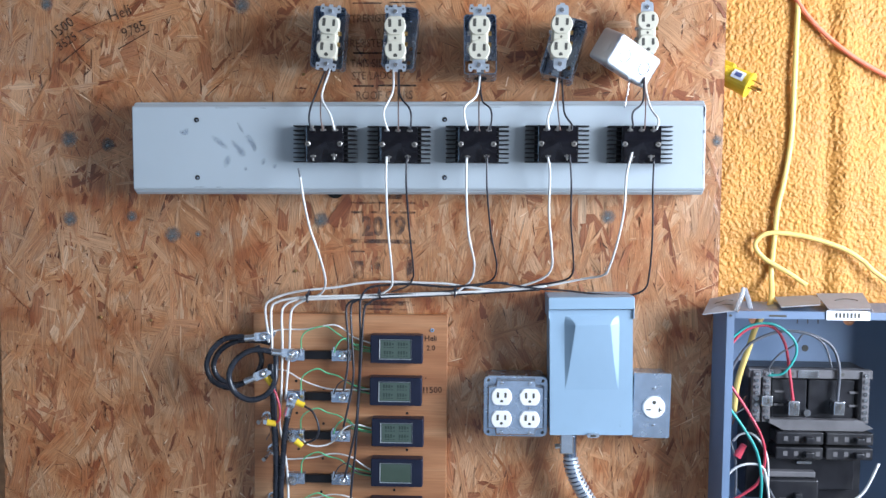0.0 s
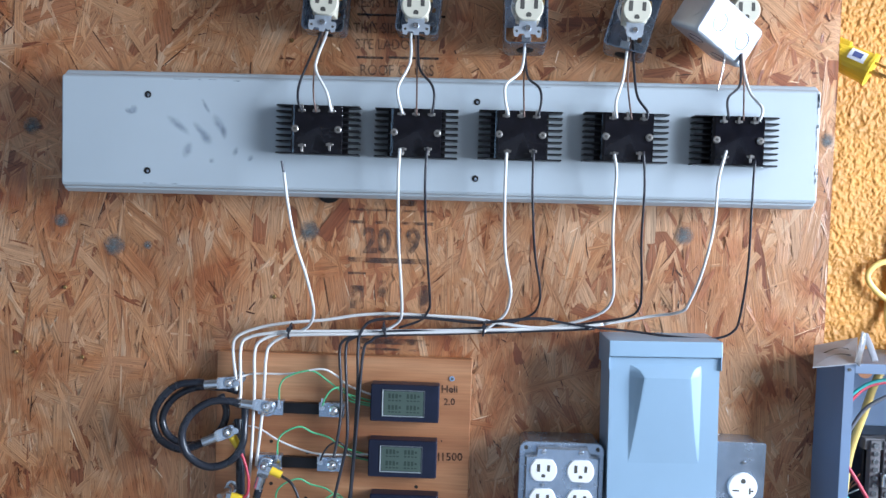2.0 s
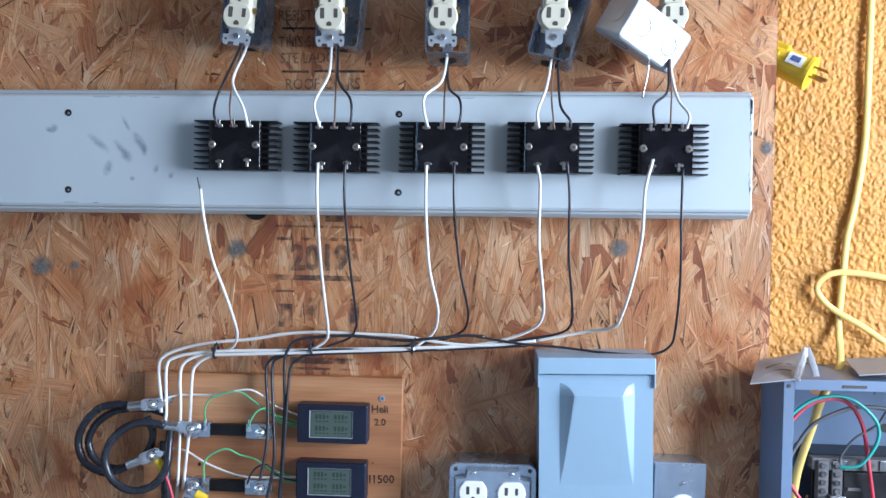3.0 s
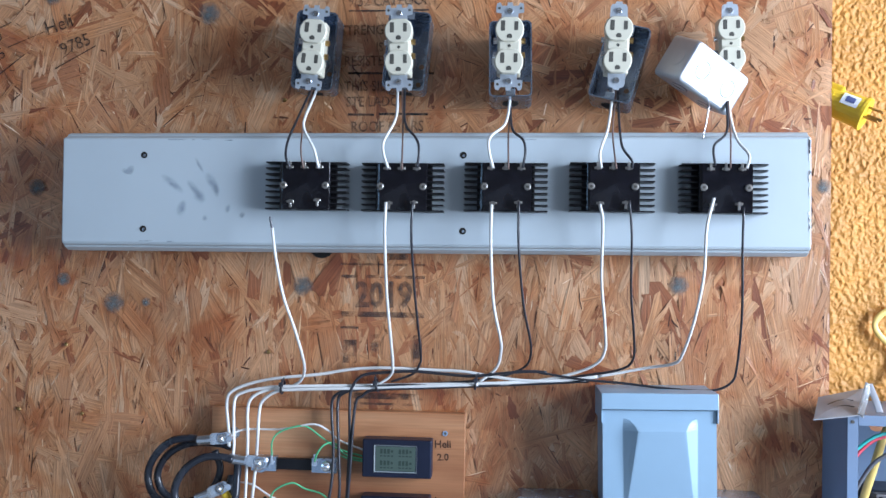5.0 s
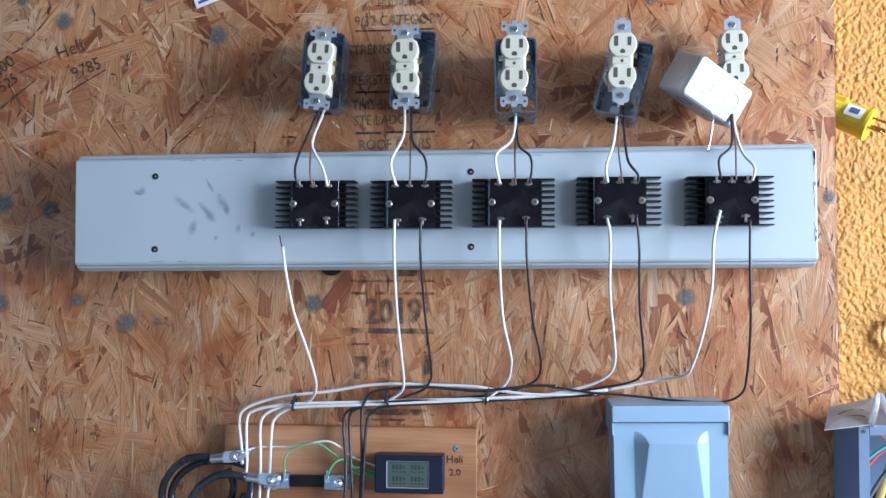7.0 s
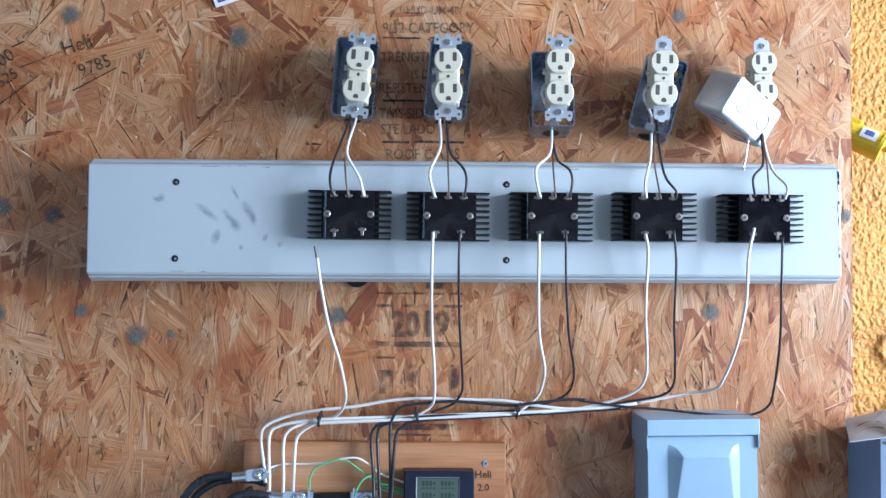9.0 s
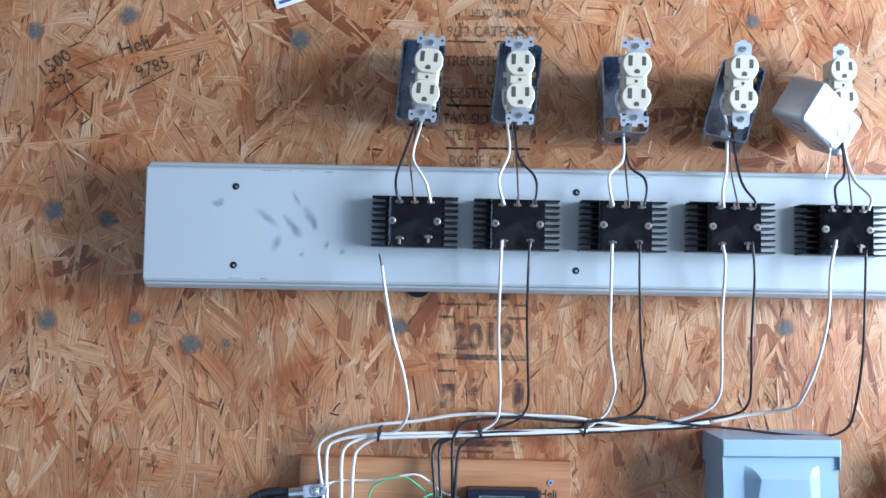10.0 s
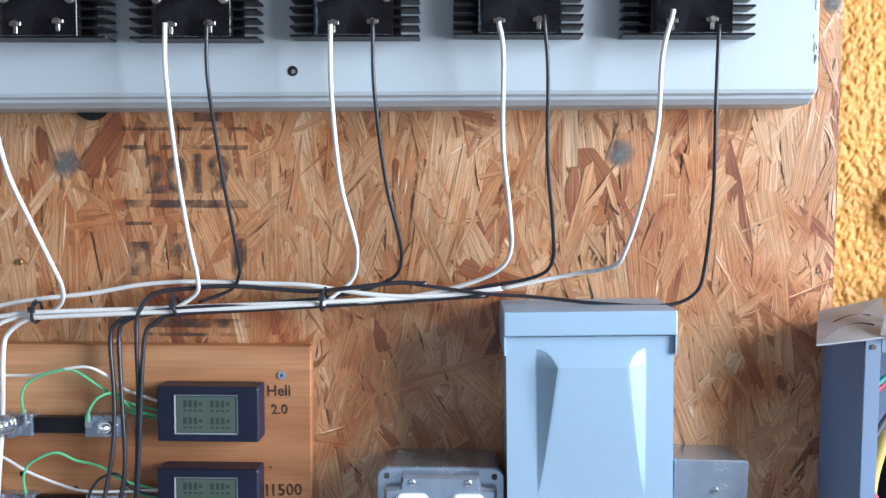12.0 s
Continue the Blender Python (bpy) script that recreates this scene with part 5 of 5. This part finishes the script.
def quad_outlet():
    q = thing("quad_outlet_box", (0.1235, 0, 1.239), "galvanised steel outlet box with two white duplex receptacles", "outlet")
    part("box", outline_prism(rounded(0.101, 0.101, 0.008, 4), -0.056, -0.001), M_GALV, q)
    cover = part("cover", outline_prism(rounded(0.1085, 0.1040, 0.010, 5), -0.0600, -0.0550, 0.0012), M_GALV, q)
    pts = []
    a, b = 0.0445, 0.0475
    for x, z in ((-a + 0.012, b), (a - 0.012, b), (a - 0.010, b - 0.010), (a + 0.003, b - 0.012), (a + 0.003, -b + 0.012), (a - 0.010, -b + 0.010), (a - 0.012, -b), (-a + 0.012, -b), (-a + 0.010, -b + 0.010), (-a - 0.003, -b + 0.012), (-a - 0.003, b - 0.012), (-a + 0.010, b - 0.010)):
        pts.append((x, z))
    raised = part("raised_face", outline_prism(pts, -0.0695, -0.0598, 0.003), M_GALV, q)
    for cx in (-0.0238, 0.0232):
        for cz in (0.0185, -0.0195):
            face = part("receptacle_face", outline_prism(face_pts(cx, cz, 0.0172, 0.0140), -0.0725, -0.0690, 0.0010), M_WHITE, q)
            slots(face, cx, cz, -0.0725)
        for cz in (0.0415, -0.0005, -0.0425):
            screw_head(q, cx, cz, -0.0695, 0.0034 if abs(cz) > 0.01 else 0.0026)
    for sx in (-1, 1):
        for sz in (-1, 1):
            part("corner_hole", outline_prism(rounded(0.0046, 0.0052, 0.0018, 3, sx * 0.0458, sz * 0.0442), -0.0603, -0.0598), M_SLOT, cover)
    return q


quad_outlet()


def single_outlet():
    s = thing("single_outlet_box", (0.3530, 0, 1.243), "galvanised steel box with plate and round white receptacle", "outlet", turn=(0, 0.8, 0))
    part("box", outline_prism(rounded(0.060, 0.106, 0.006, 4), -0.050, -0.001), M_GALV, s)
    part("plate", outline_prism(rounded(0.0625, 0.1110, 0.003, 3), -0.0555, -0.0490, 0.0012), M_GALV, s)
    x, z = 0.0030, -0.002
    face = part("receptacle_face", outline_prism(disc_pts(0.0187, 30, x, z), -0.0590, -0.0550, 0.0012), M_WHITE, s)
    part("slot", outline_prism(rounded(0.0085, 0.0020, 0.0006, 2, x - 0.009, z - 0.004), -0.0592, -0.0585), M_SLOT, face)
    bm = outline_prism(rounded(0.0022, 0.0080, 0.0006, 2, x + 0.009, z - 0.004), -0.0592, -0.0585)
    block(bm, x + 0.0095, x + 0.0135, -0.0592, -0.0585, z - 0.005, z - 0.003)
    part("slot", bm, M_SLOT, face)
    part("ground_hole", outline_prism(disc_pts(0.0032, 12, x, z + 0.0085), -0.0592, -0.0585), M_SLOT, face)
    for dz in (0.0315, -0.031):
        screw_head(s, x, z + dz, -0.0555, 0.0032)
    return s


single_outlet()


def conduit():
    c = thing("flexible_conduit", (0.213, -0.034, 1.196), "flexible spiral steel conduit with clamp connector below the disconnect box", "conduit")
    part("connector", box(-0.012, 0.011, -0.013, 0.013, -0.042, 0.0005, 0.0025), M_STEEL, c)
    part("clamp_screw", rod(bmesh.new(), (-0.012, -0.004, -0.030), (-0.020, -0.004, -0.031), 0.0045, 8), M_STEEL, c)
    part("lock_ring", rod(bmesh.new(), (0.002, 0, 0.002), (0.002, 0, -0.006), 0.0165, 18), M_STEEL, c)
    path = smooth_path([(0.006, 0, -0.010), (0.0065, 0, -0.045), (0.009, -0.001, -0.062), (0.016, -0.003, -0.084), (0.029, -0.004, -0.108), (0.050, -0.005, -0.140), (0.080, -0.006, -0.180)], 12)
    # the darker shaded steel makes the grooves between the coils read dark
    hose = part("hose", tube([tuple(p) for p in path], 0.0112, 16, 1), M_BOX, c, smooth=True)
    coil, run = [], 0.0
    for p, q in zip(path, path[1:]):
        p, q = Vector(p), Vector(q)
        way = (q - p).normalized()
        side = way.cross(Vector((0, 1, 0))).normalized()
        up = side.cross(way)
        for k in range(8):
            d = run + (q - p).length * k / 8
            a = 2 * math.pi * d / 0.0072
            if d > 0.040:
                coil.append(tuple(p.lerp(q, k / 8) + (side * math.cos(a) + up * math.sin(a)) * 0.0112))
        run += (q - p).length
    part("spiral_band", tube(coil, 0.0025, 6, 1), M_STRAP, hose, smooth=True)
    return c


conduit()


# ---- breaker panel ----
def breaker_panel():
    b = thing("breaker_panel", (0.465, 0, 1.41), "open grey steel breaker panel without its door", "breaker panel")
    w, yb, yf, zb = 0.365, 0.044, -0.084, -0.60
    t = 0.0016
    bm = bmesh.new()
    block(bm, 0, t, yf, yb, zb, 0)
    part("side_panel", bm, M_PANELBOX, b)
    part("side_panel", box(w - t, w, yf, yb, zb, 0), M_PANELBOX, b)
    part("top_panel", box(t, w - t, yf, yb, -t, 0), M_PANELBOX, b)
    part("bottom_panel", box(t, w - t, yf, yb, zb, zb + t), M_PANELBOX, b)
    part("back_panel", box(t, w - t, yb - t, yb - 0.0001, zb + t, -t), M_PANELBOX, b)
    part("lip", box(0, 0.0125, yf - 0.0012, yf, zb, 0, 0.0004, 1), M_PANELBOX, b)
    part("lip", box(w - 0.0125, w, yf - 0.0012, yf, zb, 0, 0.0004, 1), M_PANELBOX, b)
    part("lip", box(0.0127, w - 0.0127, yf - 0.0012, yf, -0.0125, 0, 0.0004, 1), M_PANELBOX, b)
    part("rivet", rod(bmesh.new(), (0.006, yf - 0.0012, -0.008), (0.006, yf - 0.0022, -0.008), 0.0022, 10), M_SLOT, b)
    part("latch_slot", box(0.068, 0.096, yf - 0.0018, yf - 0.0011, -0.009, -0.0055), M_SLOT, b)
    for x in (0.085, 0.250):
        part("knockout_hole", outline_prism(disc_pts(0.0105, 18, x, -0.030), yb - t - 0.0006, yb - t - 0.0001), M_COPPER, b, "rusty knockout")
    part("knockout_hole", outline_prism(disc_pts(0.006, 14, 0.175, -0.082), yb - t - 0.0006, yb - t - 0.0001), M_SLOT, b)
    for i in range(6):
        x = 0.150 + i * 0.009
        part("stamped_mark", box(x, x + 0.002, yb - t - 0.0008, yb - t - 0.0002, -0.018 - 0.010 * (1 + i % 2), -0.014), M_DUSTY, b)
    # bus assembly: a dark tray, its strap, neutral bars and lugs
    y = -0.030
    part("tray", box(0.060, 0.255, y + 0.014, yb - 0.003, -0.335, -0.105, 0.002), M_BREAKER, b)
    strap = part("mounting_strap", box(0.055, 0.262, y - 0.002, y + 0.014, -0.121, -0.106, 0.001), M_DUSTY, b)
    for x in (0.078, 0.128, 0.150, 0.163, 0.212):
        part("strap_hole", outline_prism(disc_pts(0.003, 12, x, -0.1135), y - 0.0025, y - 0.0018), M_SLOT, strap)
    part("strap_plate", box(0.137, 0.172, y - 0.004, y - 0.002, -0.120, -0.107, 0.0008), M_STEEL, b)
    part("strap_plate", box(0.068, 0.097, y - 0.004, y - 0.002, -0.120, -0.108, 0.0008), M_STEEL, b)
    for x0 in (0.061, 0.078, 0.243):
        bar = part("neutral_bar", box(x0, x0 + 0.013, y - 0.006, y + 0.006, -0.196, -0.108, 0.001), M_DUSTY, b)
        for i in range(8):
            z = -0.114 - i * 0.0105
            part("bar_screw", rod(bmesh.new(), (x0 + 0.0065, y - 0.006, z), (x0 + 0.0065, y - 0.008, z), 0.0036, 10), M_STEEL, bar)
    for x0, x1 in ((0.092, 0.0945), (0.096, 0.155), (0.158, 0.235)):
        part("bus_cover", box(x0, x1, y + 0.004, y + 0.014, -0.190, -0.124, 0.0015), M_BREAKER, b)
    for z in (-0.145, -0.168):
        for x in (0.104, 0.230):
            part("cover_rib", box(x - 0.004, x + 0.012, y + 0.001, y + 0.004, z - 0.002, z + 0.002, 0.0006, 1), M_DUSTY, b)
    for x, z, h in ((0.083, -0.158, 0.016), (0.128, -0.166, 0.030), (0.203, -0.166, 0.026)):
        lg = part("lug", box(x - 0.009, x + 0.009, y - 0.016, y + 0.004, z - h * 0.55, z + 0.009, 0.0015), M_STEEL, b)
        part("lug_screw", rod(bmesh.new(), (x + 0.001, y - 0.016, z + 0.001), (x + 0.001, y - 0.0175, z + 0.001), 0.0058, 12), M_STEEL, lg)
        part("screw_slot", box(x - 0.0005, x + 0.0025, y - 0.0180, y - 0.0174, z - 0.003, z + 0.005), M_SLOT, lg)
    part("bus_screw", rod(bmesh.new(), (0.156, y + 0.004, -0.181), (0.156, y, -0.181), 0.0062, 14), M_STEEL, b)
    # two rows of breakers with sloping dusty tops
    pts = [(0.088, -0.190), (0.240, -0.190), (0.262, -0.203), (0.245, -0.208), (0.112, -0.208), (0.088, -0.196)]
    part("dusty_shelf", outline_prism(pts, y - 0.012, y + 0.010, 0.001), M_DUSTY, b)
    for x0 in (0.098, 0.181):
        for z0 in (-0.2295, -0.2550):
            br = part("breaker", box(x0, x0 + 0.078, y - 0.022, y + 0.014, z0, z0 + 0.0205, 0.002), M_BREAKER, b)
            part("toggle", box(x0 + 0.046, x0 + 0.060, y - 0.032, y - 0.020, z0 + 0.005, z0 + 0.0145, 0.002), M_BREAKER, br)
            for dx in (0.012, 0.030, 0.066):
                part("rating_mark", box(x0 + dx, x0 + dx + 0.007, y - 0.0225, y - 0.0218, z0 + 0.006, z0 + 0.014), M_DUSTY, br)
    part("bus_stab", box(0.140, 0.165, y - 0.004, y + 0.002, -0.2685, -0.2635, 0.001), M_STEEL, b)
    part("lower_cover", box(0.085, 0.240, y + 0.004, y + 0.014, -0.315, -0.258, 0.002), M_BREAKER, b)
    part("dusty_shelf", box(0.088, 0.170, y - 0.010, y + 0.010, -0.290, -0.280, 0.002), M_DUSTY, b)
    br = part("breaker", box(0.088, 0.172, y - 0.020, y + 0.014, -0.345, -0.291, 0.003), M_BREAKER, b)
    part("toggle", box(0.130, 0.142, y - 0.030, y - 0.018, -0.330, -0.312, 0.002), M_BREAKER, br)
    part("rating_mark", box(0.107, 0.119, y - 0.0207, y - 0.0198, -0.334, -0.322), M_DUSTY, br)
    return b


breaker_panel()


def bent_plate(name, front_l, front_r, back_r, back_l, flange, label, slots_at=()):
    """A thin sheet-metal plate with a flange folded along its right edge."""
    p = thing(name, front_l, label, "metal plate", "loose plates on the panel")
    o = Vector(front_l)
    a, b, c, d = (Vector(v) - o for v in (front_l, front_r, back_r, back_l))
    nrm = (b - a).cross(d - a).normalized()
    if nrm.z < 0:
        nrm = -nrm
    bm = bmesh.new()
    lo = [bm.verts.new(v) for v in (a, b, c, d)]
    hi = [bm.verts.new(v + nrm * 0.0014) for v in (a, b, c, d)]
    bm.faces.new(lo[::-1])
    bm.faces.new(hi)
    for i in range(4):
        bm.faces.new((lo[i], lo[(i + 1) % 4], hi[(i + 1) % 4], hi[i]))
    bmesh.ops.recalc_face_normals(bm, faces=bm.faces)
    part("sheet", bm, M_TIN, p)
    if flange:
        f = Vector(flange)
        bm = bmesh.new()
        q = [b + nrm * 0.0015, c + nrm * 0.0015, c + f, b + f * 0.35]
        side = Vector((0.0014, 0, 0))
        lo = [bm.verts.new(v) for v in q]
        hi = [bm.verts.new(v + side) for v in q]
        bm.faces.new(lo[::-1])
        bm.faces.new(hi)
        for i in range(4):
            bm.faces.new((lo[i], lo[(i + 1) % 4], hi[(i + 1) % 4], hi[i]))
        bmesh.ops.recalc_face_normals(bm, faces=bm.faces)
        part("flange", bm, M_TIN, p)
    for u0, u1, v in slots_at:
        ring = []
        for i in range(13):
            s = math.pi * i / 12
            uu, vv = u0 + (u1 - u0) * i / 12, v + 0.10 * math.sin(s)
            pt = (a * (1 - uu) + b * uu) * (1 - vv) + (d * (1 - uu) + c * uu) * vv
            ring.append(tuple(pt + nrm * 0.0016))
        part("punched_slot", tube(ring, 0.0011, 6, 2), M_SLOT, p)
    return p


flap = bent_plate("bent_plate", (0.424, -0.090, 1.403), (0.478, -0.090, 1.410), (0.512, -0.012, 1.432), (0.456, -0.012, 1.419), None, "bent galvanised cover plate with punched slots lying on the panel", ((0.3, 0.85, 0.30), (0.25, 0.8, 0.55)))
part("flange", tube([(0.054, 0.000, 0.007), (0.066, 0.018, 0.024), (0.076, 0.032, 0.041)], 0.0048, 8, 4, 0.25), M_STEEL, flap)
part("flange", tube([(0.076, 0.032, 0.041), (0.079, 0.022, 0.026), (0.080, 0.010, 0.010)], 0.0042, 8, 4, 0.25), M_TIN, flap)
bent_plate("bent_plate", (0.552, -0.085, 1.416), (0.614, -0.085, 1.421), (0.660, 0.030, 1.4235), (0.580, 0.030, 1.419), None, "thin galvanised plate lying flat on the panel")
bent_plate("bent_plate", (0.627, -0.088, 1.414), (0.695, -0.088, 1.415), (0.730, 0.030, 1.428), (0.650, 0.030, 1.426), (0.0, -0.02, -0.010), "galvanised plate with a paper tag, lying on the panel", ((0.3, 0.8, 0.5),))
tag = thing("paper_tag", (0.6585, -0.0865, 1.405), "crumpled white paper tag with printing on the panel rim", "label")
part("paper", box(-0.034, 0.036, -0.0006, 0.0006, -0.008, 0.0075), M_PAPER, tag)
for i in range(7):
    part("print_bar", box(-0.020 + i * 0.006, -0.0165 + i * 0.006, -0.0009, -0.0005, -0.004, 0.004), M_SLOT, tag)

# wires inside the panel
IN = "wires inside the breaker panel"
wire("red_wire", [(0.470, -0.070, 1.310), (0.475, -0.060, 1.323), (0.483, -0.055, 1.350), (0.512, -0.050, 1.376), (0.551, -0.045, 1.379), (0.576, -0.040, 1.349), (0.587, -0.038, 1.292), (0.594, -0.036, 1.252)], 0.0025, M_RED, "red insulated wire arching to a lug", IN)
wire("green_wire", [(0.470, -0.065, 1.335), (0.477, -0.060, 1.355), (0.510, -0.057, 1.381), (0.552, -0.053, 1.384), (0.586, -0.050, 1.359), (0.592, -0.047, 1.331), (0.574, -0.043, 1.300), (0.550, -0.036, 1.294)], 0.0022, M_TEAL, "teal green insulated wire arching over the strap", IN)
wire("red_wire", [(0.470, -0.066, 1.300), (0.478, -0.060, 1.287), (0.510, -0.058, 1.240), (0.537, -0.056, 1.193), (0.544, -0.055, 1.155), (0.535, -0.055, 1.117), (0.513, -0.052, 1.095), (0.486, -0.050, 1.077)], 0.0025, M_RED, "red insulated wire curving down inside the panel", IN)
wire("green_wire", [(0.470, -0.066, 1.260), (0.477, -0.060, 1.248), (0.507, -0.058, 1.207), (0.529, -0.058, 1.169), (0.538, -0.058, 1.125), (0.539, -0.056, 1.085)], 0.0024, M_TEAL, "teal green insulated wire curving down inside the panel", IN)
wire("grey_wire", [(0.472, -0.060, 1.27), (0.482, -0.050, 1.295), (0.495, -0.047, 1.322), (0.519, -0.044, 1.351), (0.566, -0.041, 1.370), (0.613, -0.039, 1.367), (0.652, -0.038, 1.348), (0.669, -0.036, 1.310), (0.668, -0.036, 1.250)], 0.0026, M_GREY_W, "dark grey insulated wire arching to a lug", IN)
wire("grey_wire", [(0.560, -0.034, 1.290), (0.552, -0.036, 1.305), (0.566, -0.040, 1.330), (0.594, -0.040, 1.349), (0.609, -0.040, 1.367), (0.641, -0.040, 1.349), (0.655, -0.040, 1.310)], 0.0016, M_GREY_W, "thin grey wire in the panel", IN)
wire("white_wire", [(0.474, -0.050, 1.070), (0.476, -0.050, 1.092), (0.486, -0.052, 1.128), (0.510, -0.054, 1.145), (0.540, -0.056, 1.142), (0.550, -0.056, 1.106), (0.556, -0.056, 1.060)], 0.0020, M_WIRE_W, "white insulated wire looping low in the panel", IN)
wire("white_wire", [(0.496, -0.036, 1.180), (0.505, -0.040, 1.192), (0.522, -0.046, 1.196), (0.540, -0.050, 1.180), (0.550, -0.052, 1.150), (0.552, -0.052, 1.100)], 0.0018, M_WIRE_W, "white insulated wire beside the breakers", IN)
wire("grey_wire", [(0.478, -0.045, 1.235), (0.485, -0.045, 1.191), (0.497, -0.045, 1.154), (0.500, -0.045, 1.107), (0.497, -0.045, 1.050)], 0.0022, M_GREY_W, "dark grey wire hanging in the panel", IN)
wire("grey_wire", [(0.540, -0.056, 1.130), (0.552, -0.054, 1.105), (0.570, -0.050, 1.075), (0.590, -0.045, 1.050)], 0.0022, M_GREY_W, "dark grey wire low in the panel", IN)
wire("white_wire", [(0.640, -0.052, 1.055), (0.675, -0.052, 1.075), (0.710, -0.052, 1.100), (0.735, -0.050, 1.150)], 0.0024, M_WIRE_W, "white insulated wire curving at the panel side", IN)
for k in range(3):
    wire("bare_wire", [(0.496 + k * 0.004, 0.0, 1.215 - k * 0.008), (0.506 + k * 0.003, -0.012, 1.222 + k * 0.006), (0.516, -0.030, 1.236 + k * 0.010)], 0.0010, M_COPPER if k else M_WIRE_W, "thin bare ground wire to the neutral bar", IN)
nut = thing("wire_nut", (0.507, -0.045, 1.168), "faded red wire connector in the panel", "wire connector", turn=(0, 30, 0))
part("cap", rod(bmesh.new(), (0, 0, 0.010), (0, 0, -0.014), 0.0048, 10, 0.0075), M_RED, nut)

# ---- cords, plug and label ----
YC = FOAM_Y - 0.006
wire("yellow_cable", [(0.616, YC, 2.04), (0.611, YC, 1.975), (0.609, YC, 1.889), (0.608, YC, 1.790), (0.606, YC, 1.703), (0.596, YC, 1.625), (0.587, YC, 1.580), (0.583, YC, 1.530), (0.579, YC, 1.465), (0.571, 0.020, 1.420), (0.552, -0.012, 1.400), (0.533, -0.026, 1.380), (0.519, -0.028, 1.338), (0.503, -0.028, 1.282), (0.497, -0.030, 1.230)], 0.0050, M_YCORD, "flat yellow jacketed cable hanging down the foam wall", "yellow cables", "cable", 0.55)
wire("yellow_cable", [(0.86, 0.034, 1.415), (0.800, 0.036, 1.436), (0.755, 0.040, 1.466), (0.735, 0.044, 1.485), (0.701, 0.046, 1.506), (0.645, 0.046, 1.524), (0.595, 0.046, 1.532), (0.563, 0.046, 1.529), (0.548, 0.046, 1.510), (0.566, 0.046, 1.486), (0.610, 0.044, 1.460), (0.639, 0.042, 1.440)], 0.0043, M_YCORD, "flat yellow jacketed cable curled above the panel", "yellow cables", "cable", 0.55)
wire("orange_cord", [(0.560, YC, 2.05), (0.582, YC, 1.985), (0.618, YC, 1.922), (0.664, YC, 1.874), (0.722, YC, 1.832), (0.800, YC, 1.796), (0.92, YC, 1.775)], 0.0042, M_RCORD, "orange-red power cord draped across the foam wall", "", "cable")


def plug():
    p = thing("power_plug", (0.496, 0.008, 1.795), "yellow three-prong plug with a blue and white label", "plug")
    p.matrix_basis = frame_matrix((0.496, 0.008, 1.795), (0.78, -0.43, -0.455), (0.40, 0.90, -0.165), (0.48, -0.053, 0.875))
    part("body", rod(rod(bmesh.new(), (-0.030, 0, 0), (0.020, 0, 0), 0.0175, 22, 0.0205), (0.020, 0, 0), (0.0245, 0, 0), 0.0218, 22), M_YELLOW, p)
    part("clamp", box(-0.034, -0.012, -0.012, 0.012, 0.010, 0.0215, 0.003), M_YELLOW, p)
    part("clamp_screw", rod(bmesh.new(), (-0.024, -0.014, 0.004), (-0.024, -0.020, 0.004), 0.0045, 10), M_YELLOW, p)
    part("collar", rod(bmesh.new(), (-0.052, 0, 0.002), (-0.029, 0, 0.002), 0.0095, 14), M_GREY_W, p)
    part("cord", tube([(-0.050, 0, 0.002), (-0.075, 0.006, 0.006), (-0.105, 0.010, 0.02)], 0.0055), M_WIRE_K, p, smooth=True)
    for y, z, w in ((-0.006, -0.005, 0.0016), (-0.006, 0.0085, 0.0016)):
        part("prong", box(0.0245, 0.043, y - 0.0035, y + 0.0035, z - w / 2, z + w / 2, 0.0004, 1), M_BRASS, p)
    part("prong", rod(bmesh.new(), (0.0245, 0.008, 0.002), (0.044, 0.008, 0.002), 0.0024, 10), M_BRASS, p)
    bm = bmesh.new()
    cols = []
    for i in range(7):
        a = radians(52 + 46 * i / 6)
        cols.append([bm.verts.new((x, -0.0206 * math.sin(a), 0.0206 * math.cos(a))) for x in (-0.008, 0.014)])
    for a, b in zip(cols, cols[1:]):
        bm.faces.new((a[0], a[1], b[1], b[0]))
    part("label", bm, M_PAPER, p, "small white label")
    bm = bmesh.new()
    cols = []
    for i in range(5):
        a = radians(64 + 22 * i / 4)
        cols.append([bm.verts.new((x, -0.0209 * math.sin(a), 0.0209 * math.cos(a))) for x in (-0.003, 0.009)])
    for a, b in zip(cols, cols[1:]):
        bm.faces.new((a[0], a[1], b[1], b[0]))
    part("label_print", bm, M_PRINT, p)
    return p


plug()


def sticker():
    s = thing("barcode_sticker", (-0.352, Y_INK - 0.0005, 1.992), "white paper sticker with barcode on the strand board", "label", turn=(0, -20, 0))
    part("paper", box(-0.043, 0.043, -0.0004, 0.0, -0.022, 0.050), M_PAPER, s)
    for i, wd in enumerate((2, 1, 3, 1, 1, 2, 1, 3, 2, 1, 1, 2)):
        x = -0.032 + i * 0.0035
        part("barcode_bar", box(x, x + 0.0007 * wd, -0.0007, -0.0003, -0.006, 0.020), M_PRINT, s)
    for x0, x1, z in ((-0.038, -0.022, -0.017), (-0.005, 0.025, -0.011), (0.016, 0.030, -0.005)):
        part("print_bar", box(x0, x1, -0.0007, -0.0003, z, z + 0.004), M_PRINT, s)


sticker()
